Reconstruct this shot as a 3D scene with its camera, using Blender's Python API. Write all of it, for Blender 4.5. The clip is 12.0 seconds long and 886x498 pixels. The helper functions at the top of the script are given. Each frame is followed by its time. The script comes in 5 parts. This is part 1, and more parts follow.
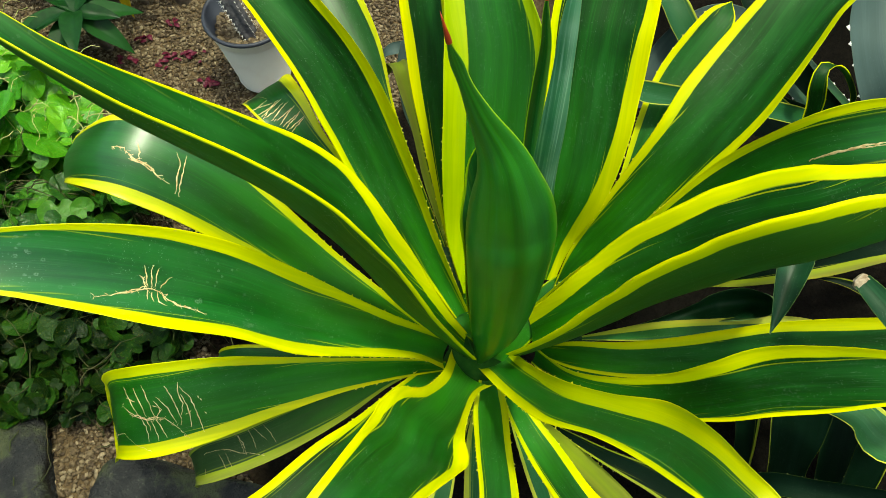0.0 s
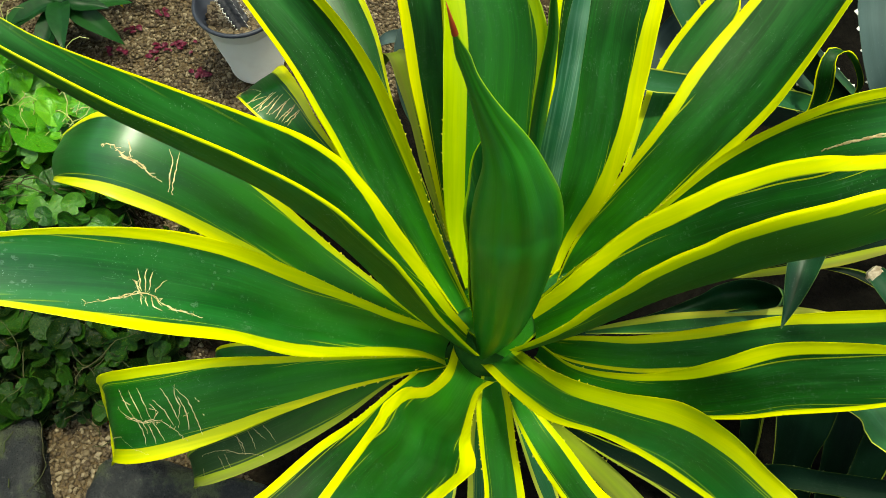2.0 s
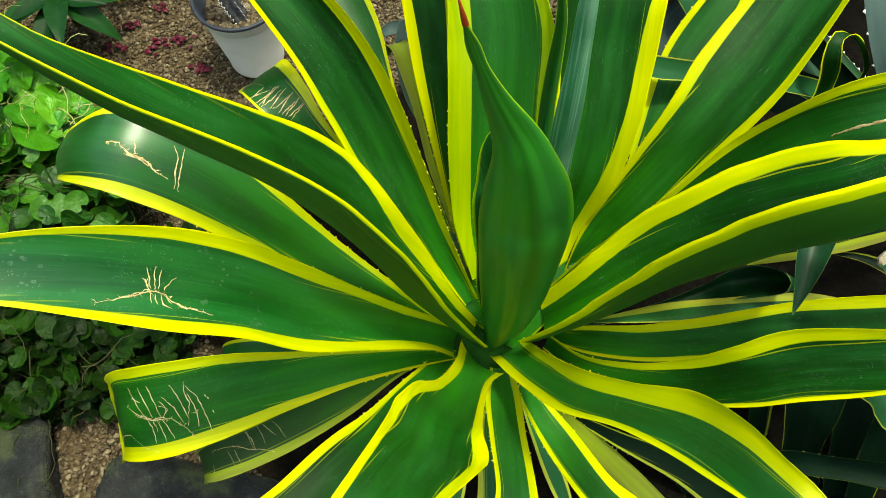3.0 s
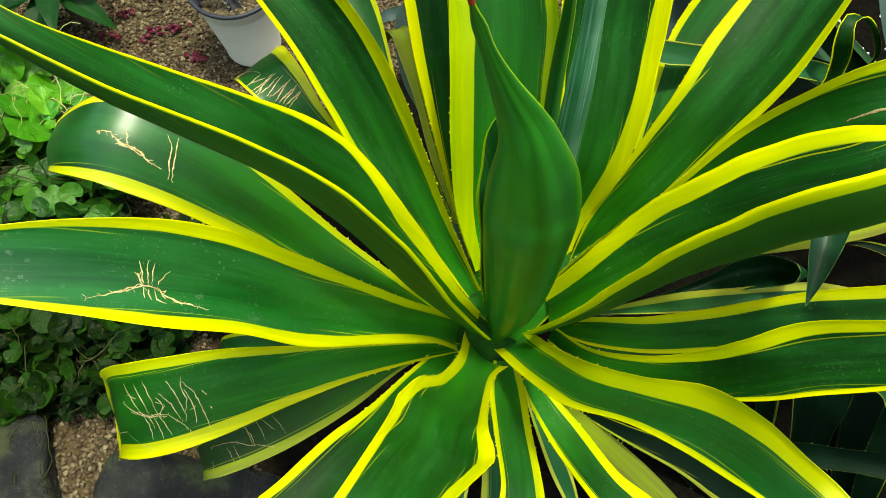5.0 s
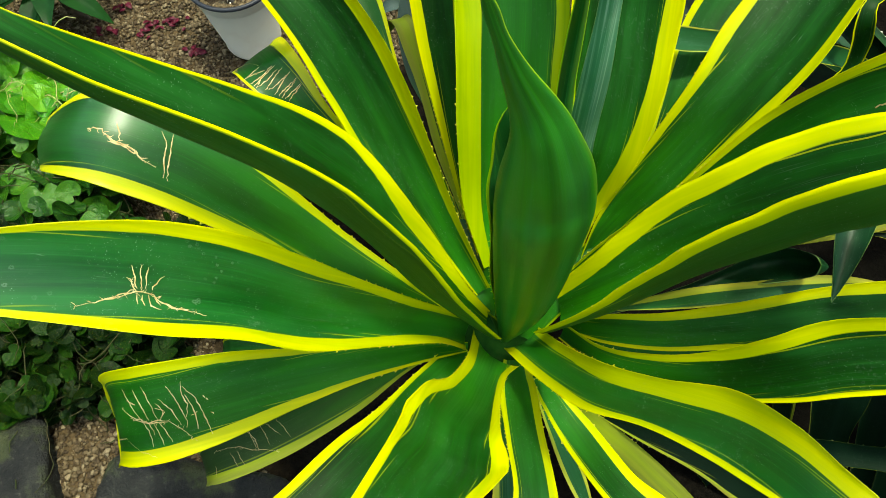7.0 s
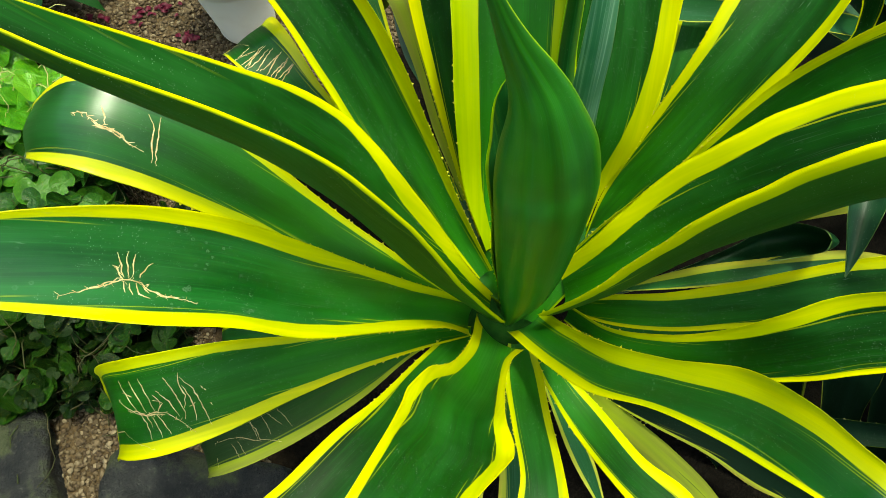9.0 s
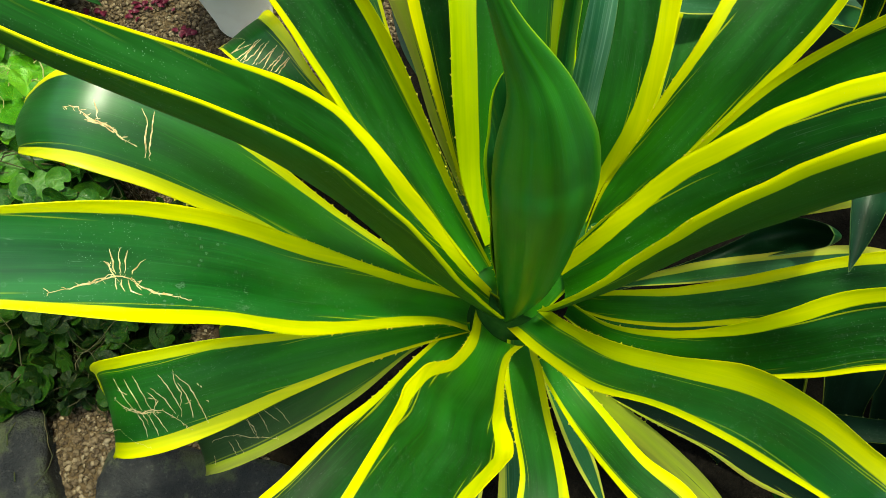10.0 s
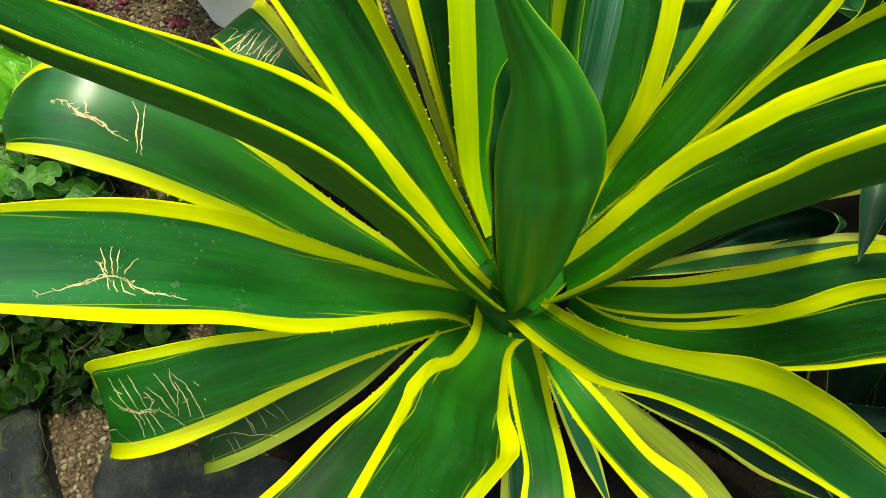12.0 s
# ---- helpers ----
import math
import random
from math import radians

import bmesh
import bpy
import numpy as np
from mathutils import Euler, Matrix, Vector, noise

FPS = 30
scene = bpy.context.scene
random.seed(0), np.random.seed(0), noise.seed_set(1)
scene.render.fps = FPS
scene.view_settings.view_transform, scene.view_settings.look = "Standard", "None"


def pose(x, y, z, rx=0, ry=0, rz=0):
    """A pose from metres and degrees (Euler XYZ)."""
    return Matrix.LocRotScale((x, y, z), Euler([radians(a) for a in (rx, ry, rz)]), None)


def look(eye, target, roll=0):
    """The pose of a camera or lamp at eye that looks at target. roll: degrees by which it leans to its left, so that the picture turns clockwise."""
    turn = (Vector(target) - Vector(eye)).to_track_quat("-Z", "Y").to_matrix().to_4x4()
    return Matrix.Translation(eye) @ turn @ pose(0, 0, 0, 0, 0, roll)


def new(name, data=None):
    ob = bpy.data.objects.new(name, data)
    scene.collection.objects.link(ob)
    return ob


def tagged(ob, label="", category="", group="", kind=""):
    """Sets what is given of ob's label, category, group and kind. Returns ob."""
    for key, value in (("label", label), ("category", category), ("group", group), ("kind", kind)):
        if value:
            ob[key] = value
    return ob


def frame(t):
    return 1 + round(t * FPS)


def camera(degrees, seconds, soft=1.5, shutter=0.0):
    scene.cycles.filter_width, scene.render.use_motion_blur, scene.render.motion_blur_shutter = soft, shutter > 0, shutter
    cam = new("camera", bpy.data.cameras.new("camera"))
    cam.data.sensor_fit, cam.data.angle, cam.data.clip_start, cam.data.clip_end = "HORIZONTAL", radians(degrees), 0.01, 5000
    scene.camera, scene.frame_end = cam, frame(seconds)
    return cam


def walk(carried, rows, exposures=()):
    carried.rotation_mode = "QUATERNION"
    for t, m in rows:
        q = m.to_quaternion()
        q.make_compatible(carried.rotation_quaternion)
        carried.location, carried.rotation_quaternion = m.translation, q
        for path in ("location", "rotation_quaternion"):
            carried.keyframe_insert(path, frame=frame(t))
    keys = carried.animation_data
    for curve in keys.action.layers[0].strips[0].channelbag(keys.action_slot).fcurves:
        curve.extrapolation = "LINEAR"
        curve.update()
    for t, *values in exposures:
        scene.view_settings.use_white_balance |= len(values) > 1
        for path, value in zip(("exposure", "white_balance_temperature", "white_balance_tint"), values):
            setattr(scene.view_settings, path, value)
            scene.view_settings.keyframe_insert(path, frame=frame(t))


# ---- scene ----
cam = camera(60.5, 12.0, soft=0.7)
METRES, EYE, TILT, LEAN, TURN = 0.2, 1.9, -63.0, 0.0, 0.0
ROWS = [
    (0.0, 0.0000, 0.0000, 0.0000, 0.00, -0.00, -0.00),
    (0.5, -0.0210, 0.0310, 0.0240, -0.17, -0.19, 0.06),
    (1.0, -0.0360, 0.0770, 0.0480, -0.29, -0.32, -0.04),
    (1.5, -0.0560, 0.1220, 0.0530, -0.36, -0.68, -0.05),
    (2.0, -0.0540, 0.1530, 0.0660, -0.41, -0.98, 0.67),
    (2.5, -0.0800, 0.1630, 0.0750, -0.36, -1.31, 1.62),
    (4.5, -0.1310, 0.2970, 0.0680, -0.47, -2.36, 1.74),
    (5.0, -0.1330, 0.3370, 0.0780, -0.47, -2.40, 1.99),
    (5.5, -0.1370, 0.3930, 0.1020, -0.47, -2.50, 2.41),
    (6.0, -0.1390, 0.4610, 0.1090, -0.44, -2.64, 2.46),
    (6.5, -0.1530, 0.5090, 0.1130, -0.33, -2.74, 2.58),
    (7.0, -0.1540, 0.5560, 0.1080, -0.17, -2.98, 2.69),
    (7.5, -0.1390, 0.5960, 0.0960, -0.08, -3.29, 3.20),
    (9.5, -0.1260, 0.7400, 0.0630, 0.03, -4.16, 3.93),
    (10.0, -0.1180, 0.7690, 0.0610, 0.04, -4.32, 4.01),
    (10.5, -0.1280, 0.7980, 0.0620, 0.14, -4.57, 4.15),
    (11.0, -0.1610, 0.8210, 0.0620, 0.19, -4.79, 4.13),
    (11.5, -0.1660, 0.8340, 0.0680, -0.01, -4.99, 4.28),
    (12.0, -0.1530, 0.8820, 0.0820, -0.38, -5.17, 4.63),
]
walk(cam, [(t, pose(0, 0, EYE, TILT, LEAN, TURN) @ pose(METRES * x, METRES * y, METRES * z, 90 + pitch, roll, yaw)) for t, x, y, z, yaw, pitch, roll in ROWS],
     exposures=[(0.0, 1.10, 7300, -10), (12.0, 1.10, 7300, -10)])

# ---- light: hazy high sun through a glasshouse roof, and the sky ----
SUN_FROM = Vector((0.16, 0.05, 0.98)).normalized()
world = bpy.data.worlds.new("sky")
scene.world = world
world.use_nodes = True
wn = world.node_tree
sky = wn.nodes.new("ShaderNodeTexSky")
sky.sky_type, sky.sun_disc = "NISHITA", False
sky.sun_elevation = math.asin(SUN_FROM.z)
sky.sun_rotation = math.atan2(SUN_FROM.x, SUN_FROM.y)
sky.air_density, sky.dust_density, sky.ozone_density = 1.0, 4.0, 0.4
wn.links.new(sky.outputs["Color"], wn.nodes["Background"].inputs["Color"])
wn.nodes["Background"].inputs["Strength"].default_value = 0.15
sun_data = bpy.data.lights.new("sun", "SUN")
sun_data.energy, sun_data.angle, sun_data.color = 1.5, radians(4.0), (1.0, 0.98, 0.92)
sun = new("sun", sun_data)
sun.matrix_world = look(SUN_FROM * 20, (0, 0, 0))


# ---- materials ----
class Mat:
    """A small node material builder."""

    def __init__(self, name, rough=0.5, spec=0.5):
        self.m = bpy.data.materials.new(name)
        self.m.use_nodes = True
        self.t = self.m.node_tree
        self.b = self.t.nodes["Principled BSDF"]
        self.b.inputs["Roughness"].default_value = rough
        self.b.inputs["Specular IOR Level"].default_value = spec

    def node(self, kind, **values):
        n = self.t.nodes.new("ShaderNode" + kind)
        for key, value in values.items():
            n.inputs[key].default_value = value
        return n

    def link(self, a, b):
        self.t.links.new(a, b)

    def coord(self, what="Object", scale=(1, 1, 1)):
        c = self.node("TexCoord")
        m = self.node("Mapping", Scale=scale)
        self.link(c.outputs[what], m.inputs["Vector"])
        return m.outputs["Vector"]

    def noise(self, vec, scale, detail=4, rough=0.55):
        n = self.node("TexNoise", Scale=scale, Detail=detail, Roughness=rough)
        self.link(vec, n.inputs["Vector"])
        return n.outputs["Fac"]

    def ramp(self, fac, *stops):
        r = self.node("ValToRGB")
        e = r.color_ramp.elements
        while len(e) < len(stops):
            e.new(0.5)
        for el, (p, c) in zip(e, stops):
            el.position, el.color = p, (*c, 1) if len(c) == 3 else c
        self.link(fac, r.inputs["Fac"])
        return r.outputs["Color"]

    def math(self, op, a, b=None, c=None, clamp=False):
        n = self.node("Math")
        n.operation, n.use_clamp = op, clamp
        for i, v in enumerate((a, b, c)):
            if v is None:
                continue
            if isinstance(v, (int, float)):
                n.inputs[i].default_value = v
            else:
                self.link(v, n.inputs[i])
        return n.outputs[0]

    def step(self, fac, lo, hi):
        n = self.node("MapRange")
        n.interpolation_type = "SMOOTHSTEP"
        n.inputs["From Min"].default_value, n.inputs["From Max"].default_value = lo, hi
        self.link(fac, n.inputs["Value"])
        return n.outputs["Result"]

    def mix(self, fac, a, b, kind="MIX"):
        n = self.node("Mix")
        n.data_type, n.blend_type = "RGBA", kind
        for key, v in ((0, fac), (6, a), (7, b)):
            if isinstance(v, (int, float)):
                n.inputs[key].default_value = v
            elif isinstance(v, tuple):
                n.inputs[key].default_value = (*v, 1)
            else:
                self.link(v, n.inputs[key])
        return n.outputs[2]

    def color(self, c):
        if isinstance(c, tuple):
            self.b.inputs["Base Color"].default_value = (*c, 1)
        else:
            self.link(c, self.b.inputs["Base Color"])
        return self

    def rough(self, r):
        self.link(r, self.b.inputs["Roughness"])
        return self

    def bump(self, height, strength=0.3, distance=0.002):
        n = self.node("Bump", Strength=strength, Distance=distance)
        self.link(height, n.inputs["Height"])
        self.link(n.outputs["Normal"], self.b.inputs["Normal"])
        return self


def agave_material(name, dark, mid, pale, yellow_a, yellow_b, dust=1.0, rough=0.42, bloom_col=(0.028, 0.165, 0.028), lit_base=(0.045, 0.3, 0.008), streaks=0.5, spec=0.36, under_col=(0.034, 0.115, 0.010), flakes_weight=0.03):
    """Succulent leaf: streaked green, yellow margin with a ragged striped border, wax bloom and water spots."""
    k = Mat(name, rough, spec)
    uv = k.coord("UV")
    long_uv = k.coord("UV", (60, 2.2, 1))
    fine_uv = k.coord("UV", (420, 5, 1))
    edge = k.node("Attribute")
    edge.attribute_name = "edge"
    ed = edge.outputs["Fac"]
    info = k.node("ObjectInfo")
    rnd = info.outputs["Random"]
    broad = k.noise(long_uv, 1.0, 3)
    fine = k.noise(fine_uv, 1.0, 4)
    big = k.noise(uv, 9.0, 3)
    g = k.mix(k.step(broad, 0.3, 0.75), dark, mid)
    # paler base: its own tone, and light passing through put into the colour
    way = k.node("Attribute")
    way.attribute_name = "along"
    g = k.mix(k.math("MULTIPLY", k.step(way.outputs["Fac"], 0.55, 0.08), 0.55), g, lit_base)
    g = k.mix(k.math("MULTIPLY", k.step(fine, 0.48, 0.8), streaks), g, pale)
    g = k.mix(k.math("MULTIPLY", k.step(big, 0.45, 0.75), 0.3), g, pale)
    g = k.mix(k.math("MULTIPLY", k.step(k.noise(k.coord("UV", (22, 5, 1)), 1.0, 3), 0.45, 0.7), 0.5), g, dark)
    swathe = k.noise(k.coord("UV", (34, 1.1, 1)), 1.0, 2, 0.4)
    g = k.mix(k.math("MULTIPLY", k.step(swathe, 0.42, 0.62), 0.45), g, dark)
    g = k.mix(k.math("MULTIPLY", k.step(swathe, 0.5, 0.32), 0.3), g, pale)
    # the under side is mixed towards its own colour, paler on most leaves
    below = k.node("Attribute")
    below.attribute_name = "under"
    g = k.mix(k.math("MULTIPLY", below.outputs["Fac"], 0.65), g, under_col)
    y = k.mix(k.step(k.noise(long_uv, 1.4, 3), 0.35, 0.7), yellow_a, yellow_b)
    y = k.mix(k.math("MULTIPLY", k.step(fine, 0.55, 0.8), 0.25), y, (0.42, 0.5, 0.02))
    y = k.mix(k.math("MULTIPLY", k.step(way.outputs["Fac"], 0.65, 0.1), 0.36), y, (0.35, 0.48, 0.006))
    # clear yellow rim, greener inward: part pigment, part painted shade of the curled rim
    wide = k.node("Attribute")
    wide.attribute_name = "band"
    inward = k.math("ADD", 1.0, k.math("DIVIDE", ed, k.math("MAXIMUM", wide.outputs["Fac"], 0.0005)))
    inward = k.math("ADD", inward, k.math("MULTIPLY", k.math("SUBTRACT", k.noise(k.coord("UV", (160, 3, 1)), 1.0, 3), 0.5), 0.9))
    y = k.mix(k.math("MULTIPLY", k.step(inward, 0.2, 0.95), 0.42), y, (0.30, 0.42, 0.008))
    # margin border: ragged, with a few loose stripes
    stripe = k.noise(k.coord("UV", (520, 2.0, 1)), 1.0, 2, 0.4)
    band = k.node("Attribute")
    band.attribute_name = "band"
    loosen = k.math("MULTIPLY", band.outputs["Fac"], 90.0, clamp=True)
    ragged = k.math("ADD", k.math("MULTIPLY", k.math("SUBTRACT", stripe, 0.5), 0.0018), k.math("MULTIPLY", k.math("SUBTRACT", k.noise(k.coord("UV", (30, 4, 1)), 1.0, 2), 0.5), 0.0024))
    border = k.math("ADD", ed, k.math("MULTIPLY", ragged, loosen))
    green = k.step(border, -0.0006, 0.0006)
    # thin loose stripes on the green side of the border
    loose = k.math("MULTIPLY", k.step(k.noise(k.coord("UV", (430, 1.1, 1)), 1.0, 1, 0.3), 0.625, 0.645), k.math("MULTIPLY", k.step(ed, 0.0075, 0.004), loosen))
    green = k.math("MULTIPLY", green, k.math("SUBTRACT", 1.0, k.math("MULTIPLY", loose, 0.5)))
    col = k.mix(green, y, g)
    bloom = k.math("MULTIPLY", k.step(k.noise(k.coord("UV", (26, 3.5, 1)), 1.0, 4), 0.42, 0.72), k.math("MULTIPLY", green, 0.38))
    col = k.mix(bloom, col, bloom_col)
    dim = k.math("MULTIPLY", k.step(k.noise(k.coord("UV", (110, 1.6, 1)), 1.0, 3), 0.5, 0.72), k.math("MULTIPLY", green, 0.22))
    col = k.mix(dim, col, dark)
    # fine dust and dried water spots
    specks = k.node("TexVoronoi", Scale=420.0)
    k.link(uv, specks.inputs["Vector"])
    fine_dots = k.math("MULTIPLY", k.step(specks.outputs["Distance"], 0.26, 0.12), k.step(k.noise(uv, 11.0, 3), 0.42, 0.6))
    fine_dots = k.math("MULTIPLY", fine_dots, k.step(k.noise(uv, 120.0, 1), 0.46, 0.6))
    streak = k.math("MULTIPLY", k.step(k.noise(k.coord("UV", (300, 30, 1)), 1.0, 3), 0.64, 0.76), k.step(k.noise(uv, 14.0, 2), 0.52, 0.66))
    flakes = k.node("TexVoronoi", Scale=150.0)
    k.link(k.coord("UV", (1.0, 0.7, 1)), flakes.inputs["Vector"])
    flake = k.math("ADD", flakes.outputs["Distance"], k.math("MULTIPLY", k.noise(uv, 700.0, 2), 0.35))
    flake = k.math("MULTIPLY", k.math("MULTIPLY", k.step(flake, 0.46, 0.40), k.step(flake, 0.22, 0.34)), k.step(k.noise(uv, 16.0, 3), 0.53, 0.66))
    hair = k.math("MULTIPLY", k.step(k.noise(k.coord("UV", (850, 9, 1)), 1.0, 2), 0.58, 0.72), k.step(k.noise(uv, 8.0, 3), 0.4, 0.65))
    streak = k.math("ADD", streak, k.math("MULTIPLY", hair, 0.26))
    dirt = k.math("MULTIPLY", k.math("ADD", k.math("MULTIPLY", flake, flakes_weight), k.math("ADD", k.math("MULTIPLY", streak, 0.16), k.math("MULTIPLY", fine_dots, 0.27))), dust)
    dirt = k.math("MULTIPLY", dirt, k.math("ADD", 0.25, k.math("MULTIPLY", green, 0.75)))
    col = k.mix(dirt, col, (0.42, 0.52, 0.44))
    bright = k.node("HueSaturation")
    k.link(k.math("ADD", 0.85, k.math("MULTIPLY", rnd, 0.3)), bright.inputs["Value"])
    k.link(col, bright.inputs["Color"])
    k.color(bright.outputs["Color"])
    k.rough(k.math("ADD", k.math("MULTIPLY", fine, 0.22), k.math("ADD", rough - 0.1, k.math("MULTIPLY", dirt, 0.5))))
    k.bump(k.math("ADD", k.math("MULTIPLY", fine, 0.5), k.math("MULTIPLY", big, 0.5)), 0.22, 0.0015)
    return k.m


YELLOW_A, YELLOW_B = (0.72, 0.69, 0.006), (0.54, 0.59, 0.006)
MAT_LEAF = agave_material("variegated_leaf", (0.0035, 0.036, 0.0013), (0.0070, 0.092, 0.0028), (0.022, 0.165, 0.013), YELLOW_A, YELLOW_B, rough=0.40, spec=0.36)
# darker copy of variegated_leaf, weaker light is put into its greens
MAT_SHADED = agave_material("shaded_variegated_leaf", (0.0022, 0.020, 0.0008), (0.0042, 0.056, 0.0016), (0.013, 0.115, 0.009), YELLOW_A, YELLOW_B, rough=0.5, spec=0.14)
# green and lime margin coloured as if light shone through the leaf
MAT_BACKLIT = agave_material("backlit_variegated_leaf", (0.0060, 0.060, 0.0016), (0.0100, 0.100, 0.0022), (0.022, 0.17, 0.008), (0.38, 0.47, 0.004), (0.25, 0.38, 0.004))
# brighter copy of variegated_leaf, its greens make up for missing light
MAT_LIT = agave_material("lit_variegated_leaf", (0.0065, 0.062, 0.0015), (0.014, 0.145, 0.003), (0.03, 0.2, 0.010), YELLOW_A, YELLOW_B, rough=0.5, spec=0.14)
MAT_WAXY = agave_material("waxy_variegated_leaf", (0.0035, 0.036, 0.0013), (0.0070, 0.092, 0.0028), (0.022, 0.165, 0.013), YELLOW_A, YELLOW_B, rough=0.38, spec=0.8)
MAT_DUSTY = agave_material("dusty_variegated_leaf", (0.0024, 0.050, 0.0036), (0.0056, 0.098, 0.0070), (0.024, 0.175, 0.034), YELLOW_A, YELLOW_B, 1.5, rough=0.34, spec=0.7, flakes_weight=0.085)
MAT_SPEAR = agave_material("inner_leaf", (0.007, 0.068, 0.005), (0.014, 0.118, 0.009), (0.045, 0.24, 0.05), (0.4, 0.62, 0.012), (0.28, 0.52, 0.012), 0.6, 0.36, (0.03, 0.16, 0.048), streaks=1.0, under_col=(0.015, 0.125, 0.012))
MAT_BLUE = agave_material("grey_green_leaf", (0.022, 0.13, 0.045), (0.075, 0.28, 0.12), (0.48, 0.72, 0.50), (0.45, 0.5, 0.1), (0.35, 0.45, 0.1), 0.9, 0.36, (0.05, 0.18, 0.09), streaks=1.0, spec=0.5, under_col=(0.07, 0.25, 0.11))
# olive of the bent leaf; on leaf_e it also paints shade
MAT_OLIVE = agave_material("dull_olive_leaf", (0.02, 0.05, 0.012), (0.03, 0.07, 0.016), (0.06, 0.1, 0.03), (0.25, 0.28, 0.03), (0.17, 0.20, 0.03), 0.6, 0.55, (0.03, 0.06, 0.02), spec=0.12, under_col=(0.03, 0.07, 0.016))
MAT_TEAL = agave_material("dark_teal_leaf", (0.0036, 0.030, 0.008), (0.007, 0.046, 0.013), (0.02, 0.09, 0.035), (0.16, 0.26, 0.1), (0.14, 0.22, 0.1), 0.9, 0.4, (0.012, 0.055, 0.022), lit_base=(0.01, 0.06, 0.02), spec=0.2, under_col=(0.007, 0.046, 0.013))
# dull low leaves, with the shade they lie in mixed into the colour
MAT_SHADED_OLD = agave_material("shaded_old_leaf", (0.0105, 0.0577, 0.0147), (0.0168, 0.0892, 0.021), (0.042, 0.137, 0.063), (0.5, 0.46, 0.05), (0.36, 0.38, 0.06), 0.9, 0.5, (0.021, 0.0945, 0.042), spec=0.12, under_col=(0.0168, 0.0892, 0.021))
# near-black greens: deep shade between the plants is painted into the leaf
MAT_DEEP_SHADE = agave_material("deep_shade_leaf", (0.000936, 0.00654, 0.00187), (0.00187, 0.0107, 0.00328), (0.00468, 0.0176, 0.00822), (0.2, 0.19, 0.025), (0.15, 0.16, 0.03), 0.25, 0.5, (0.00328, 0.014, 0.00702), spec=0.06, lit_base=(0.00216, 0.0108, 0.00288), under_col=(0.00187, 0.0107, 0.00328))
MAT_STEEL = agave_material("bloomed_leaf", (0.0305, 0.0544, 0.05), (0.0435, 0.0739, 0.0674), (0.0708, 0.103, 0.0957), (0.3, 0.33, 0.3), (0.3, 0.33, 0.3), 0.5, 0.6, (0.0599, 0.0925, 0.087), spec=0.2, under_col=(0.0435, 0.0739, 0.0674))

k = Mat("scar_tissue", 0.7, 0.3)
k.color(k.ramp(k.noise(k.coord("Object"), 160, 3), (0.3, (0.38, 0.24, 0.09)), (0.55, (0.68, 0.52, 0.26)), (0.75, (0.78, 0.66, 0.42))))
MAT_SCAR = k.m
k = Mat("tooth_horn", 0.45, 0.4)
k.color(k.ramp(k.noise(k.coord("Object"), 90, 2), (0.4, (0.62, 0.58, 0.02)), (0.65, (0.45, 0.4, 0.05))))
MAT_TOOTH = k.m
# darkened copy of tooth_horn for leaves whose colour holds shade
k = Mat("shaded_tooth_horn", 0.6, 0.2)
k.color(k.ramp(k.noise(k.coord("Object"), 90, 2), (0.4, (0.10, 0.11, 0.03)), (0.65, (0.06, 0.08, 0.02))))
MAT_SHADED_TOOTH = k.m
k = Mat("spine_horn", 0.4, 0.4)
k.color(k.ramp(k.noise(k.coord("Object"), 40, 2), (0.35, (0.55, 0.09, 0.02)), (0.65, (0.3, 0.03, 0.012))))
MAT_SPINE = k.m
k = Mat("pale_spine", 0.5, 0.4)
k.color((0.75, 0.72, 0.66))
MAT_PALE = k.m
k = Mat("cut_tissue", 0.85, 0.2)
k.color(k.ramp(k.noise(k.coord("Object"), 120, 3), (0.35, (0.2, 0.14, 0.08)), (0.65, (0.5, 0.42, 0.3))))
MAT_CUT = k.m


k = Mat("old_stem", 0.85, 0.05)
c1 = k.coord("Object")
k.color(k.ramp(k.noise(c1, 25, 4), (0.3, (0.008, 0.04, 0.005)), (0.6, (0.018, 0.075, 0.008)), (0.8, (0.04, 0.09, 0.014))))
k.bump(k.noise(c1, 60, 4), 0.5, 0.004)
MAT_CORE = k.m


# ---- helpers for shapes ----
def part(name, verts, faces, material, parent=None, label="", smooth=True, uv=None, attrs=None):
    """One mesh object from vertices and faces, under parent."""
    me = bpy.data.meshes.new(name)
    me.from_pydata([tuple(map(float, v)) for v in verts], [], faces)
    if smooth:
        me.polygons.foreach_set("use_smooth", [True] * len(me.polygons))
    if uv is not None:
        layer = me.uv_layers.new(name="UVMap")
        loops = np.empty(len(me.loops), dtype=np.int32)
        me.loops.foreach_get("vertex_index", loops)
        layer.data.foreach_set("uv", np.asarray(uv, dtype=np.float32)[loops].ravel())
    for key, values in (attrs or {}).items():
        me.attributes.new(key, "FLOAT", "POINT").data.foreach_set("value", np.asarray(values, dtype=np.float32))
    me.materials.append(material)
    me.update()
    ob = new(name, me)
    if parent is not None:
        ob.parent = parent
    if label:
        tagged(ob, label)
    return ob


def unit(v):
    v = np.asarray(v, float)
    return v / (np.linalg.norm(v, axis=-1, keepdims=True) + 1e-12)


